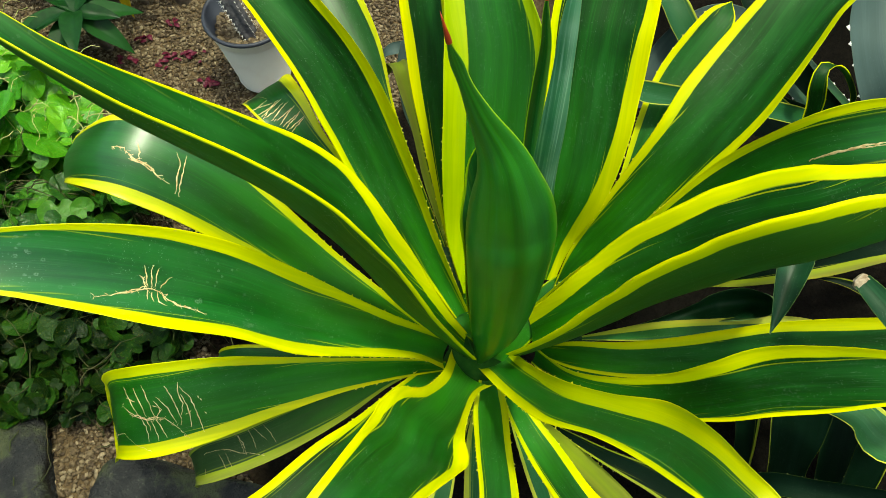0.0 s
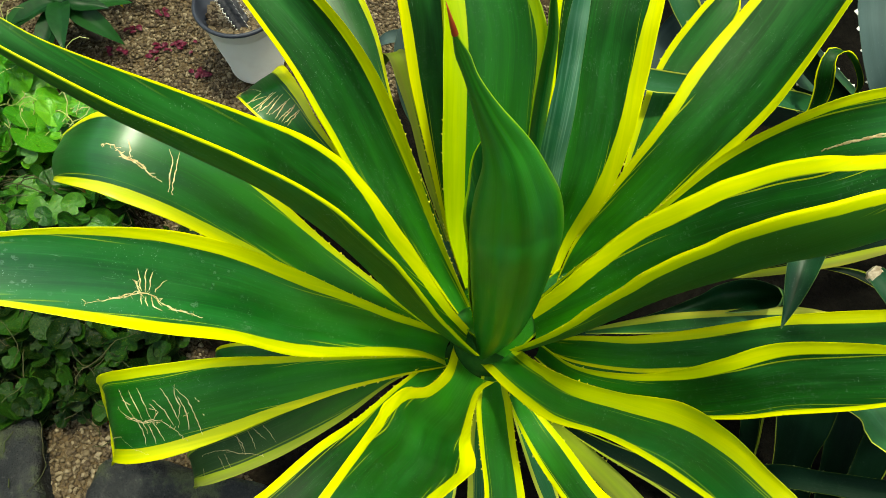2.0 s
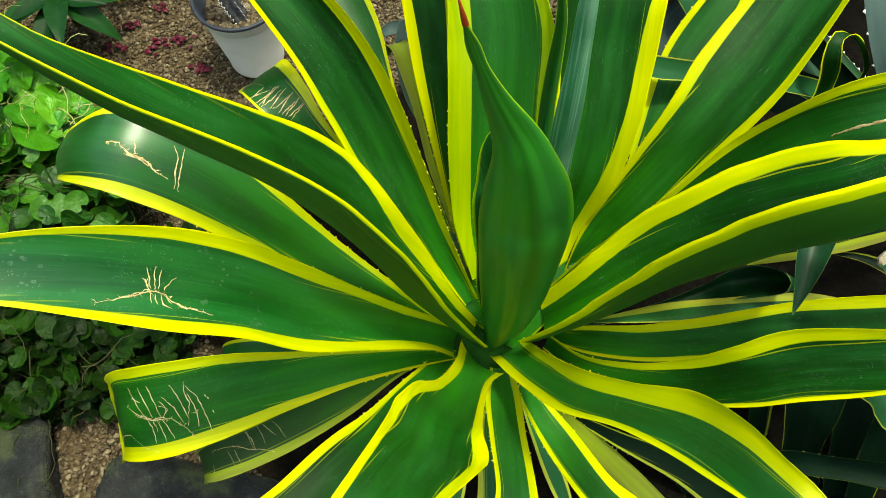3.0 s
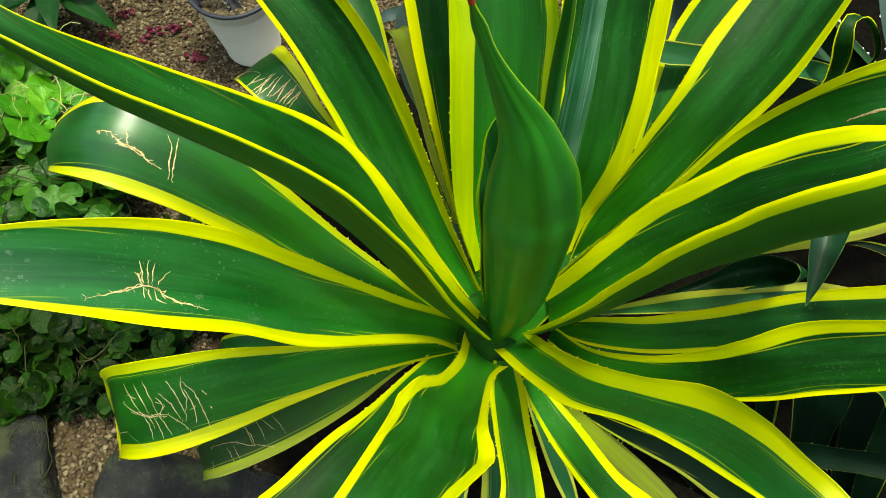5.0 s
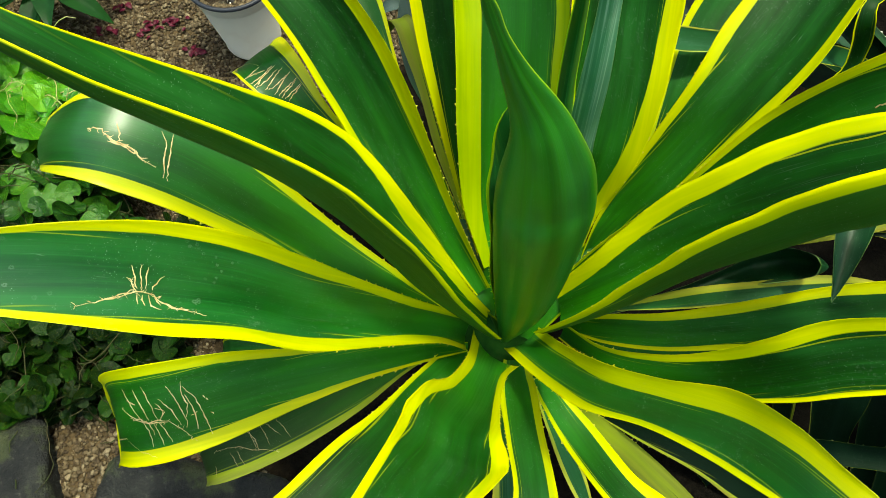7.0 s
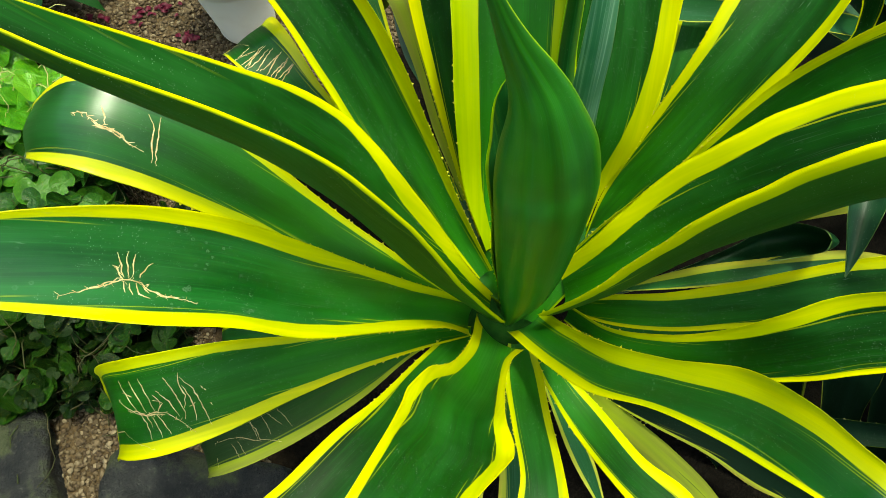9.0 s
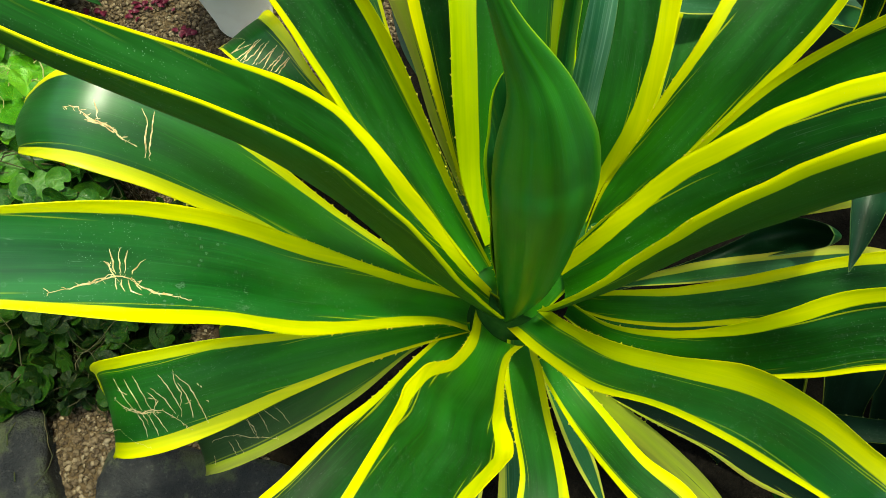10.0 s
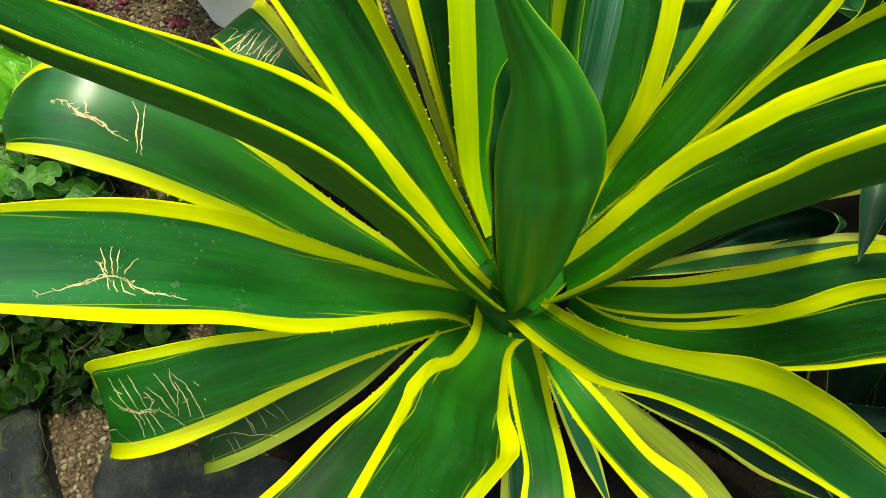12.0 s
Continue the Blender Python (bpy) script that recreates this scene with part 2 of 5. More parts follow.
def glide(rows, n):
    """Catmull-Rom through the rows, n + 1 samples at even steps of length."""
    a = np.asarray(rows, float)
    ext = np.vstack([2 * a[0] - a[1], a, 2 * a[-1] - a[-2]])
    fine = []
    for i in range(len(a) - 1):
        p0, p1, p2, p3 = ext[i:i + 4]
        for s in np.linspace(0, 1, 24, endpoint=False):
            fine.append(0.5 * (2 * p1 + (p2 - p0) * s + (2 * p0 - 5 * p1 + 4 * p2 - p3) * s**2 + (3 * p1 - p0 - 3 * p2 + p3) * s**3))
    fine = np.array(fine + [a[-1]])
    arc = np.r_[0, np.cumsum(np.linalg.norm(np.diff(fine[:, :3], axis=0), axis=1))]
    at = np.linspace(0, arc[-1], n + 1)
    return np.stack([np.interp(at, arc, fine[:, c]) for c in range(fine.shape[1])], 1), at


class Blade:
    """The surface of one leaf: spine rows of (x, y, z, width, roll), camber across, thickness below."""

    def __init__(self, rows, azimuth, camber, power, wave, seed, n=56, m=16):
        rng = random.Random(seed)
        s, self.arc = glide(rows, n)
        c, w, roll = s[:, :3], np.maximum(s[:, 3], 0.0012), np.radians(s[:, 4])
        t = unit(np.gradient(c, axis=0))
        az = radians(azimuth)
        h = np.array([-math.sin(az), math.cos(az), 0.0])
        side0 = unit(h - (t @ h)[:, None] * t)
        norm0 = np.cross(t, side0)
        side = np.cos(roll)[:, None] * side0 + np.sin(roll)[:, None] * norm0
        self.norm = np.cross(t, side)
        self.side, self.tangent, self.width, self.centre = side, t, w, c
        self.u = np.sin(np.linspace(-1, 1, m + 1) * math.pi / 2 * 0.96) / math.sin(math.pi / 2 * 0.96)
        u = self.u[None, :, None]
        W = w[:, None, None]
        fade = np.clip(self.arc / self.arc[-1] * 6, 0.3, 1)[:, None, None]
        ph = [rng.uniform(0, 7) for _ in range(4)]
        rip = np.array([[math.sin(a * 42 + ph[0] + (0 if uu > 0 else 2.1)) + 0.6 * math.sin(a * 87 + ph[1] + (0 if uu > 0 else 1.3)) for uu in self.u] for a in self.arc])[:, :, None]
        camber = np.interp(self.arc / self.arc[-1], np.linspace(0, 1, len(camber)), camber)[:, None, None] if isinstance(camber, tuple) else camber
        lift = camber * W * (np.abs(u) ** power - 1) + 0.045 * W * (np.abs(u) ** 9 - 1) + wave * W * rip * np.abs(u) ** 4 * fade
        self.top = c[:, None] + side[:, None] * (u * W / 2) + self.norm[:, None] * lift
        thick = (0.0012 + np.minimum(0.011, 0.16 * W) * (1 - u**2) ** 0.7)
        self.bottom = self.top - self.norm[:, None] * thick

    def at(self, v, u, lift=0.0):
        """A point on the upper side at v (0 base to 1 tip) and u (-1 to 1)."""
        x = min(max(v, 0), 0.9999) * (len(self.arc) - 1)
        i, f = int(x), x - int(x)
        j = int(np.clip(np.searchsorted(self.u, u) - 1, 0, len(self.u) - 2))
        g = (u - self.u[j]) / (self.u[j + 1] - self.u[j])
        a, b = self.top[i], self.top[i + 1]
        p = (a[j] * (1 - g) + a[j + 1] * g) * (1 - f) + (b[j] * (1 - g) + b[j + 1] * g) * f
        return p + self.norm[i] * lift


def teeth_mesh(blade, spans, spacing, size, rng):
    """Small hooked horns along both margins."""
    verts, faces = [], []
    length = blade.arc[-1]
    for sgn, (lo, hi) in spans:
        a = lo * length
        while a < hi * length:
            v = a / length
            i = min(int(v * (len(blade.arc) - 1)), len(blade.arc) - 2)
            e = blade.at(v, sgn * 0.995)
            t, n, o = blade.tangent[i], blade.norm[i], blade.side[i] * sgn
            h = size * rng.uniform(0.45, 1.2)
            b = h * 0.95
            base = len(verts)
            verts += [e - t * b, e + t * b, e + n * b * 0.35, e - n * b * 0.45, e + o * h + t * h * rng.uniform(-0.2, 0.5)]
            for q in ((0, 2, 4), (2, 1, 4), (1, 3, 4), (3, 0, 4)):
                faces.append(tuple(base + x for x in q))
            a += spacing * rng.uniform(0.35, 1.9)
    return verts, faces


def tip_spine(blade, parent, material, length=0.022, radius=0.0028):
    p, t = blade.centre[-1], blade.tangent[-1]
    s, n = blade.side[-1], blade.norm[-1]
    verts, faces = [], []
    for r, a in ((1.0, -0.012), (0.9, 0.0), (0.45, length * 0.55)):
        for q in range(8):
            th = q * math.pi / 4
            verts.append(p + t * a + radius * r * (math.cos(th) * s + math.sin(th) * n))
    verts.append(p + t * length)
    for ring in range(2):
        for q in range(8):
            faces.append((ring * 8 + q, ring * 8 + (q + 1) % 8, ring * 8 + 8 + (q + 1) % 8, ring * 8 + 8 + q))
    for q in range(8):
        faces.append((16 + q, 16 + (q + 1) % 8, 24))
    return part("tip_spine", verts, faces, material, parent, "dark reddish brown tip spine")


def leaf(plant, azimuth, margins, rows, camber=0.1, power=1.7, wave=0.006, teeth=0.42, material=None, seed=1, name="leaf", label="", spine=True, tooth=0.0029, gap=0.016):
    """One thick leaf with its margin teeth and tip spine. margins: left and right yellow bands, as shares of the half width, one value or some from base to tip."""
    rng = random.Random(seed)
    bl = Blade(rows, azimuth, camber, power, wave, seed)
    nv, nu = bl.top.shape[:2]
    verts = np.vstack([bl.top.reshape(-1, 3), bl.bottom[:, 1:-1].reshape(-1, 3)])
    off = nv * nu

    def low(i, j):
        return i * nu + j if j in (0, nu - 1) else off + i * (nu - 2) + j - 1

    faces = []
    for i in range(nv - 1):
        for j in range(nu - 1):
            faces.append((i * nu + j, (i + 1) * nu + j, (i + 1) * nu + j + 1, i * nu + j + 1))
            faces.append((low(i, j), low(i, j + 1), low(i + 1, j + 1), low(i + 1, j)))
    half = bl.width[:, None] / 2
    U = np.broadcast_to(bl.u[None], (nv, nu))
    along = bl.arc / bl.arc[-1]
    bands = [np.interp(along, np.linspace(0, 1, len(q)), q) if isinstance(q, tuple) else np.full(len(along), q) for q in margins]
    share = np.where(U > 0, bands[0][:, None], bands[1][:, None])
    wob = np.array([0.85 + 0.3 * noise.noise((a * 5.0, seed * 1.7, 0.0)) for a in bl.arc])[:, None]
    share = share * wob
    edge = (1 - np.abs(U)) * half - share * half
    grid_uv = np.stack([U * half, np.broadcast_to(bl.arc[:, None], (nv, nu)) + seed * 0.37], -1)
    edge_all = np.r_[edge.ravel(), edge[:, 1:-1].ravel()]
    under = np.r_[np.zeros(nv * nu), np.ones(nv * (nu - 2))]
    uv_all = np.vstack([grid_uv.reshape(-1, 2), grid_uv[:, 1:-1].reshape(-1, 2) + (0.31, 0.0)])
    ob = part(name, verts, faces, material or MAT_LEAF, plant, label, uv=uv_all, attrs={"edge": edge_all, "under": under, "band": np.r_[(share * half + 0 * U).ravel(), (share * half + 0 * U)[:, 1:-1].ravel()], "along": np.r_[np.repeat(along, nu), np.repeat(along, nu - 2)]})
    if teeth > 0:
        v, f = teeth_mesh(bl, ((1, (0.08, teeth)), (-1, (0.08, teeth))), gap, tooth, rng)
        part("margin_teeth", v, f, {MAT_STEEL: MAT_PALE, MAT_DEEP_SHADE: MAT_SHADED_TOOTH, MAT_SHADED_OLD: MAT_SHADED_TOOTH}.get(material, MAT_TOOTH), ob, smooth=False)["kind"] = "stuff"
    if spine:
        tip_spine(bl, ob, MAT_SPINE)
    return ob, bl


def scar(owner, blade, strokes, radius=0.0011, hairy=2):
    """Raised tan scar lines on a leaf: strokes of (v, u) knots."""
    rng = random.Random(len(strokes) * 7 + 3)
    verts, faces = [], []
    hairs = []
    for knots in strokes[:hairy]:
        for (v0, u0), (v1, u1) in zip(knots, knots[1:]):
            for _ in range(3):
                f, sg = rng.random(), rng.choice((-1, 1))
                v, u = v0 + (v1 - v0) * f, u0 + (u1 - u0) * f
                hairs.append([(v, u), (v + rng.uniform(-0.006, 0.006), u + sg * rng.uniform(0.02, 0.08))])
    for number, knots in enumerate(strokes + hairs):
        pts = []
        for (v0, u0), (v1, u1) in zip(knots, knots[1:]):
            k = max(2, int(math.hypot((v1 - v0) * blade.arc[-1], (u1 - u0) * 0.05) / 0.004))
            for s in range(k):
                f = s / k
                pts.append((v0 + (v1 - v0) * f + rng.gauss(0, 0.0007), u0 + (u1 - u0) * f + rng.gauss(0, 0.008)))
        pts.append(knots[-1])
        p = np.array([blade.at(v, u, 0.0002) for v, u in pts])
        i = int(pts[0][0] * (len(blade.arc) - 1))
        n = blade.norm[min(i, len(blade.norm) - 1)]
        t = unit(np.gradient(p, axis=0))
        s = unit(np.cross(t, n))
        base = len(verts)
        for q in range(len(p)):
            r = radius * (0.5 if number >= len(strokes) else 1.0) * (0.35 + 0.65 * math.sin(math.pi * min(max(q / (len(p) - 1), 0.06), 0.94))) * rng.uniform(0.6, 1.4)
            verts += [p[q] - s[q] * r, p[q] + n * r * 0.55, p[q] + s[q] * r]
        for q in range(len(p) - 1):
            a = base + q * 3
            faces += [(a, a + 1, a + 4, a + 3), (a + 1, a + 2, a + 5, a + 4)]
    return part("scar", verts, faces, MAT_SCAR, owner, "raised tan scar lines on the leaf")


# ---- ground ----
k = Mat("soil", 0.95, 0.02)
c1 = k.coord("Object")
# near-black soil: the deep shade under the plants is in its colour
shade_soil = k.mix(k.step(k.noise(c1, 3.0, 5), 0.35, 0.7), k.ramp(k.noise(c1, 70, 5), (0.3, (0.004, 0.0034, 0.0026)), (0.7, (0.010, 0.0085, 0.0065))), (0.0026, 0.0025, 0.002))
away = k.node("VectorMath")
away.operation = "DISTANCE"
away.inputs[1].default_value = (-0.85, 1.4, 0.0)
k.link(c1, away.inputs[0])
gravel_reach = away.outputs["Value"]
# the same painted shade is laid around the foot of the agave
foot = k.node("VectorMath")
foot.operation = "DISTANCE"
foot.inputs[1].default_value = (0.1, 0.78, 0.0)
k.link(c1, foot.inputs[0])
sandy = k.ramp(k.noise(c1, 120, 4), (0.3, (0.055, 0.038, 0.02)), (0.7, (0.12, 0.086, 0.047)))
sandy = k.mix(k.step(k.math("ADD", foot.outputs["Value"], k.math("MULTIPLY", k.noise(c1, 4, 4), 0.3)), 0.95, 0.8), sandy, shade_soil)
k.color(k.mix(k.step(k.math("ADD", gravel_reach, k.math("MULTIPLY", k.noise(c1, 2.5, 4), 0.5)), 1.35, 1.65), sandy, shade_soil))
k.bump(k.noise(c1, 90, 5), 0.8, 0.01)
MAT_SOIL = k.m


def ground_height(x, y):
    return 0.02 * noise.noise((x * 1.3, y * 1.3, 0.0)) + 0.006 * noise.noise((x * 6, y * 6, 3.0))


def build_ground():
    xs = np.r_[-400, -60, -12, np.linspace(-4, 4, 65), 12, 60, 400]
    ys = np.r_[-400, -60, -12, np.linspace(-3, 5, 65), 12, 60, 400]
    verts = [(x, y, ground_height(x, y) if abs(x) < 5 and abs(y) < 6 else 0.0) for x in xs for y in ys]
    n = len(ys)
    faces = [(i * n + j, (i + 1) * n + j, (i + 1) * n + j + 1, i * n + j + 1) for i in range(len(xs) - 1) for j in range(n - 1)]
    tagged(part("ground", verts, faces, MAT_SOIL), "glasshouse bed soil, coloured near black as shade beyond the gravel", "ground", kind="structure")


build_ground()


k = Mat("screen_foliage", 0.7, 0.2)
c1 = k.coord("Object")
k.color(k.ramp(k.noise(c1, 7, 6), (0.3, (0.006, 0.02, 0.006)), (0.55, (0.025, 0.08, 0.02)), (0.8, (0.06, 0.14, 0.03))))
k.bump(k.noise(c1, 12, 5), 1.0, 0.08)
MAT_SCREEN = k.m


def hedge(name, x0, y0, x1, y1, tall):
    """An unseen bumpy green screen, added to close one side and block low sky light."""
    verts, faces = [], []
    n, m = 60, 16
    d = Vector((x1 - x0, y1 - y0, 0))
    out = Vector((d.y, -d.x, 0)).normalized()
    for i in range(n + 1):
        for j in range(m + 1):
            p = Vector((x0, y0, -0.05)) + d * (i / n) + Vector((0, 0, tall * j / m))
            verts.append(p + out * (0.45 * noise.noise(p * 1.1) + 0.2 * noise.noise(p * 3.3) - 0.5 * (j / m) ** 2) + Vector((0, 0, 0.5 * noise.noise(p * 0.9) * j / m)))
    for i in range(n):
        for j in range(m):
            a = i * (m + 1) + j
            faces.append((a, a + 1, a + m + 2, a + m + 1))
    tagged(part(name, verts, faces, MAT_SCREEN), "unseen dark green screen around the bed, added to block low sky light", "hedge", kind="structure")


# screens out of view; their heights set how much low sky reaches the leaves
hedge("hedge_north", -5.5, 5.0, 5.5, 5.0, 2.6)
hedge("hedge_east", 5.5, 5.0, 5.5, -4.5, 2.6)
hedge("hedge_south", 5.5, -4.5, -5.5, -4.5, 1.6)
hedge("hedge_west", -5.5, -4.5, -5.5, 5.0, 2.6)

# ---- the large variegated agave ----
AGAVE_AT = Vector((0.083, 0.478, 0.538))


def plant_root(name, at, label, category, group=""):
    e = new(name)
    e.empty_display_size = 0.05
    e.location = at
    return tagged(e, label, category, group)


agave = tagged(new("agave_plant"), "large agave with dark green leaves edged in bright yellow", "agave")
agave_right = tagged(new("agave_plant"), "plain blue-green agave with one cut leaf tip", "agave", "neighbouring agaves")
agave_low = tagged(new("agave_plant"), "low agave of upright leaves coloured near black as deep shade", "agave", "neighbouring agaves")
agave_grey = tagged(new("agave_plant"), "grey-blue agave with broad leaves and pale margin thorns", "agave", "neighbouring agaves")
agave_far = tagged(new("agave_plant"), "narrow-leaved green agave behind the large one", "agave", "neighbouring agaves")
agave_small = tagged(new("agave_plant"), "small grey-green agave growing in the gravel", "agave", "neighbouring agaves")


def stem(plant, x, y, top, radius, material):
    """Short leaf-scarred trunk under a rosette."""
    verts, faces = [], []
    rings = 9
    for r in range(rings):
        f = r / (rings - 1)
        z = -0.03 + f * (top + 0.03)
        for q in range(16):
            th = q * math.pi / 8 + 0.2 * (r % 2)
            rr = radius * (1.15 - 0.5 * f * f) * (1 + 0.12 * (r % 2))
            verts.append((x + rr * math.cos(th), y + rr * math.sin(th), z))
    for r in range(rings - 1):
        for q in range(16):
            faces.append((r * 16 + q, r * 16 + (q + 1) % 16, r * 16 + 16 + (q + 1) % 16, r * 16 + 16 + q))
    faces.append(tuple((rings - 1) * 16 + q for q in range(16)))
    part("stem", verts, faces, material, plant, "short thick stem with old leaf scars")


stem(agave, AGAVE_AT.x, AGAVE_AT.y + 0.03, AGAVE_AT.z - 0.035, 0.085, MAT_CORE)
leaf_a, blade_a = leaf(agave, -178, ((0.1, 0.06, 0.04, 0.03, 0.025), (0.34, 0.36, 0.3, 0.1, 0.045, 0.03, 0.025)),
    [(0.054, 0.476, 0.571, 0.055, 16), (0.016, 0.476, 0.683, 0.069, 16), (-0.026, 0.483, 0.822, 0.112, 16), (-0.064, 0.485, 0.958, 0.126, 18), (-0.099, 0.491, 1.050, 0.137, 19), (-0.143, 0.488, 1.138, 0.129, 24), (-0.188, 0.481, 1.202, 0.107, 27), (-0.247, 0.474, 1.266, 0.088, 28), (-0.305, 0.465, 1.329, 0.063, 25), (-0.356, 0.468, 1.375, 0.043, 24), (-0.411, 0.487, 1.408, 0.029, 18), (-0.476, 0.509, 1.430, 0, 16)],
    camber=(0.26, 0.33, 0.33, 0.32, 0.30, 0.24, 0.2), seed=1, power=1.5, teeth=0.3, wave=0.003, material=MAT_SHADED)
leaf_b, blade_b = leaf(agave, -162, ((0.4, 0.45, 0.38, 0.26, 0.17, 0.14), (0.3, 0.36, 0.34, 0.25, 0.15, 0.11)),
    [(0.011, 0.463, 0.564, 0.057, -37), (-0.04, 0.448, 0.669, 0.057, -24), (-0.116, 0.416, 0.81, 0.08, -28), (-0.187, 0.388, 0.942, 0.108, -29), (-0.245, 0.375, 1.047, 0.113, -24), (-0.303, 0.357, 1.128, 0.112, -28), (-0.368, 0.338, 1.197, 0.09, -32), (-0.426, 0.321, 1.244, 0.065, -32), (-0.486, 0.304, 1.269, 0.045, -31), (-0.562, 0.292, 1.281, 0.03, -28), (-0.67, 0.282, 1.281, 0, -28)],
    camber=0.14, seed=2, material=MAT_DUSTY)
scar(leaf_b, blade_b, [[(0.68, 0.65), (0.661, 0.52), (0.64, 0.39), (0.623, 0.27), (0.615, 0.25), (0.605, 0.29), (0.598, 0.41), (0.578, 0.5), (0.548, 0.57)], [(0.623, 0.24), (0.627, 0.09), (0.632, 0.02)], [(0.621, 0.22), (0.624, 0.02), (0.628, -0.2)], [(0.617, 0.2), (0.619, -0.05), (0.618, -0.23)], [(0.612, 0.19), (0.612, -0.01), (0.611, -0.19)], [(0.606, 0.22), (0.602, 0.07), (0.593, -0.07)], [(0.621, 0.29), (0.621, 0.48)], [(0.617, 0.3), (0.614, 0.5)], [(0.61, 0.3), (0.608, 0.5), (0.598, 0.54)], [(0.605, 0.33), (0.598, 0.46)], [(0.655, 0.48), (0.64, 0.35), (0.623, 0.23)], [(0.598, 0.38), (0.586, 0.49), (0.567, 0.5)]], 0.00062)
leaf_c, blade_c = leaf(agave, 167, ((0.4, 0.4, 0.42, 0.36, 0.2, 0.12, 0.1), (0.3, 0.3, 0.28, 0.2, 0.1, 0.08, 0.08)),
    [(-0.025, 0.496, 0.559, 0.026, -10), (-0.112, 0.510, 0.656, 0.066, -30), (-0.201, 0.539, 0.761, 0.079, -29), (-0.286, 0.558, 0.894, 0.103, -30), (-0.347, 0.569, 0.978, 0.115, -22), (-0.399, 0.575, 1.027, 0.119, -25), (-0.447, 0.583, 1.042, 0.110, -23), (-0.515, 0.611, 0.999, 0.091, -11), (-0.591, 0.664, 0.894, 0.062, -15), (-0.654, 0.730, 0.747, 0.034, -22), (-0.700, 0.787, 0.595, 0, -15)],
    camber=(0.0, -0.05, -0.13, -0.15, -0.12), seed=3, wave=0.006, material=MAT_WAXY)
scar(leaf_c, blade_c, [[(0.536, -0.12), (0.53, -0.16), (0.523, -0.16), (0.518, -0.06), (0.513, 0.02), (0.507, 0.02), (0.5, 0.04), (0.492, 0.1), (0.487, 0.18), (0.481, 0.22), (0.469, 0.26)], [(0.513, -0.36), (0.509, -0.18), (0.507, -0.02)], [(0.476, -0.48), (0.469, -0.32), (0.466, -0.04), (0.461, 0.2), (0.458, 0.42)], [(0.465, -0.52), (0.463, -0.3), (0.46, 0.04), (0.455, 0.3), (0.452, 0.44)], [(0.518, -0.04), (0.512, 0.06), (0.505, 0.06), (0.499, 0.08), (0.492, 0.14)]], 0.0009, 1)
leaf_d, blade_d = leaf(agave, -167, ((0.3, 0.35, 0.36, 0.37, 0.34, 0.3), (0.2, 0.3, 0.33, 0.3, 0.22, 0.18)),
    [(0.006, 0.456, 0.516, 0.016, -26), (-0.072, 0.434, 0.573, 0.036, -3), (-0.170, 0.405, 0.625, 0.058, -20), (-0.267, 0.378, 0.656, 0.093, -28), (-0.355, 0.350, 0.686, 0.129, -30), (-0.438, 0.327, 0.698, 0.147, -28), (-0.502, 0.321, 0.684, 0.150, -20), (-0.562, 0.331, 0.632, 0.143, -8), (-0.612, 0.348, 0.508, 0.132, -6), (-0.686, 0.399, 0.330, 0, -7)],
    camber=0.04, seed=4, wave=0.006, teeth=0.2, material=MAT_LIT)
scar(leaf_d, blade_d, [[(0.624, -0.18), (0.601, 0.02), (0.579, 0.1), (0.564, 0.18), (0.543, 0.18), (0.526, 0.24), (0.509, 0.48), (0.491, 0.78)], [(0.603, 0.04), (0.579, 0.14), (0.564, 0.2), (0.544, 0.2), (0.53, 0.26)], [(0.61, -0.58), (0.596, -0.2), (0.583, 0.06)], [(0.583, -0.54), (0.572, -0.16), (0.562, 0.14)], [(0.562, -0.56), (0.553, -0.16), (0.546, 0.14)], [(0.544, -0.18), (0.536, -0.06), (0.535, 0.1)], [(0.536, -0.24), (0.52, 0.02), (0.509, 0.38)], [(0.517, -0.48), (0.509, -0.12), (0.499, 0.32), (0.502, 0.46)], [(0.494, -0.5), (0.497, -0.22), (0.492, 0.0), (0.499, 0.24)], [(0.494, -0.4), (0.478, -0.08), (0.471, 0.34), (0.466, 0.76)], [(0.492, -0.22), (0.487, 0.06), (0.484, 0.24), (0.486, 0.56)], [(0.579, 0.1), (0.566, 0.34), (0.562, 0.68)], [(0.564, 0.18), (0.557, 0.36), (0.557, 0.44)], [(0.553, 0.22), (0.546, 0.48), (0.543, 0.68)], [(0.543, 0.22), (0.535, 0.44), (0.528, 0.66)], [(0.95, 0.58), (0.623, 0.46), (0.587, 0.72), (0.557, 0.88)], [(0.606, -0.34), (0.585, -0.22)], [(0.546, -0.08), (0.531, 0.02)], [(0.531, 0.04), (0.541, 0.18)], [(0.482, 0.2), (0.491, 0.24)], [(0.466, -0.1), (0.465, -0.04)], [(0.463, -0.04), (0.461, 0.02)], [(0.46, 0.3), (0.458, 0.36)]], 0.0007)
# its dull olive stands in for shade cast by the leaf above
leaf_e, blade_e = leaf(agave, -159, (0.46, 0.15),
    [(-0.014, 0.465, 0.498, 0.012, -33), (-0.094, 0.434, 0.515, 0.024, -44), (-0.195, 0.377, 0.520, 0.056, -32), (-0.295, 0.330, 0.508, 0.072, -27), (-0.367, 0.302, 0.493, 0.073, -23), (-0.431, 0.286, 0.474, 0.075, -14), (-0.476, 0.282, 0.427, 0.063, 1), (-0.508, 0.297, 0.301, 0.055, 1), (-0.536, 0.317, 0.198, 0, 0)],
    camber=0.04, seed=5, wave=0.004, teeth=0, material=MAT_OLIVE)
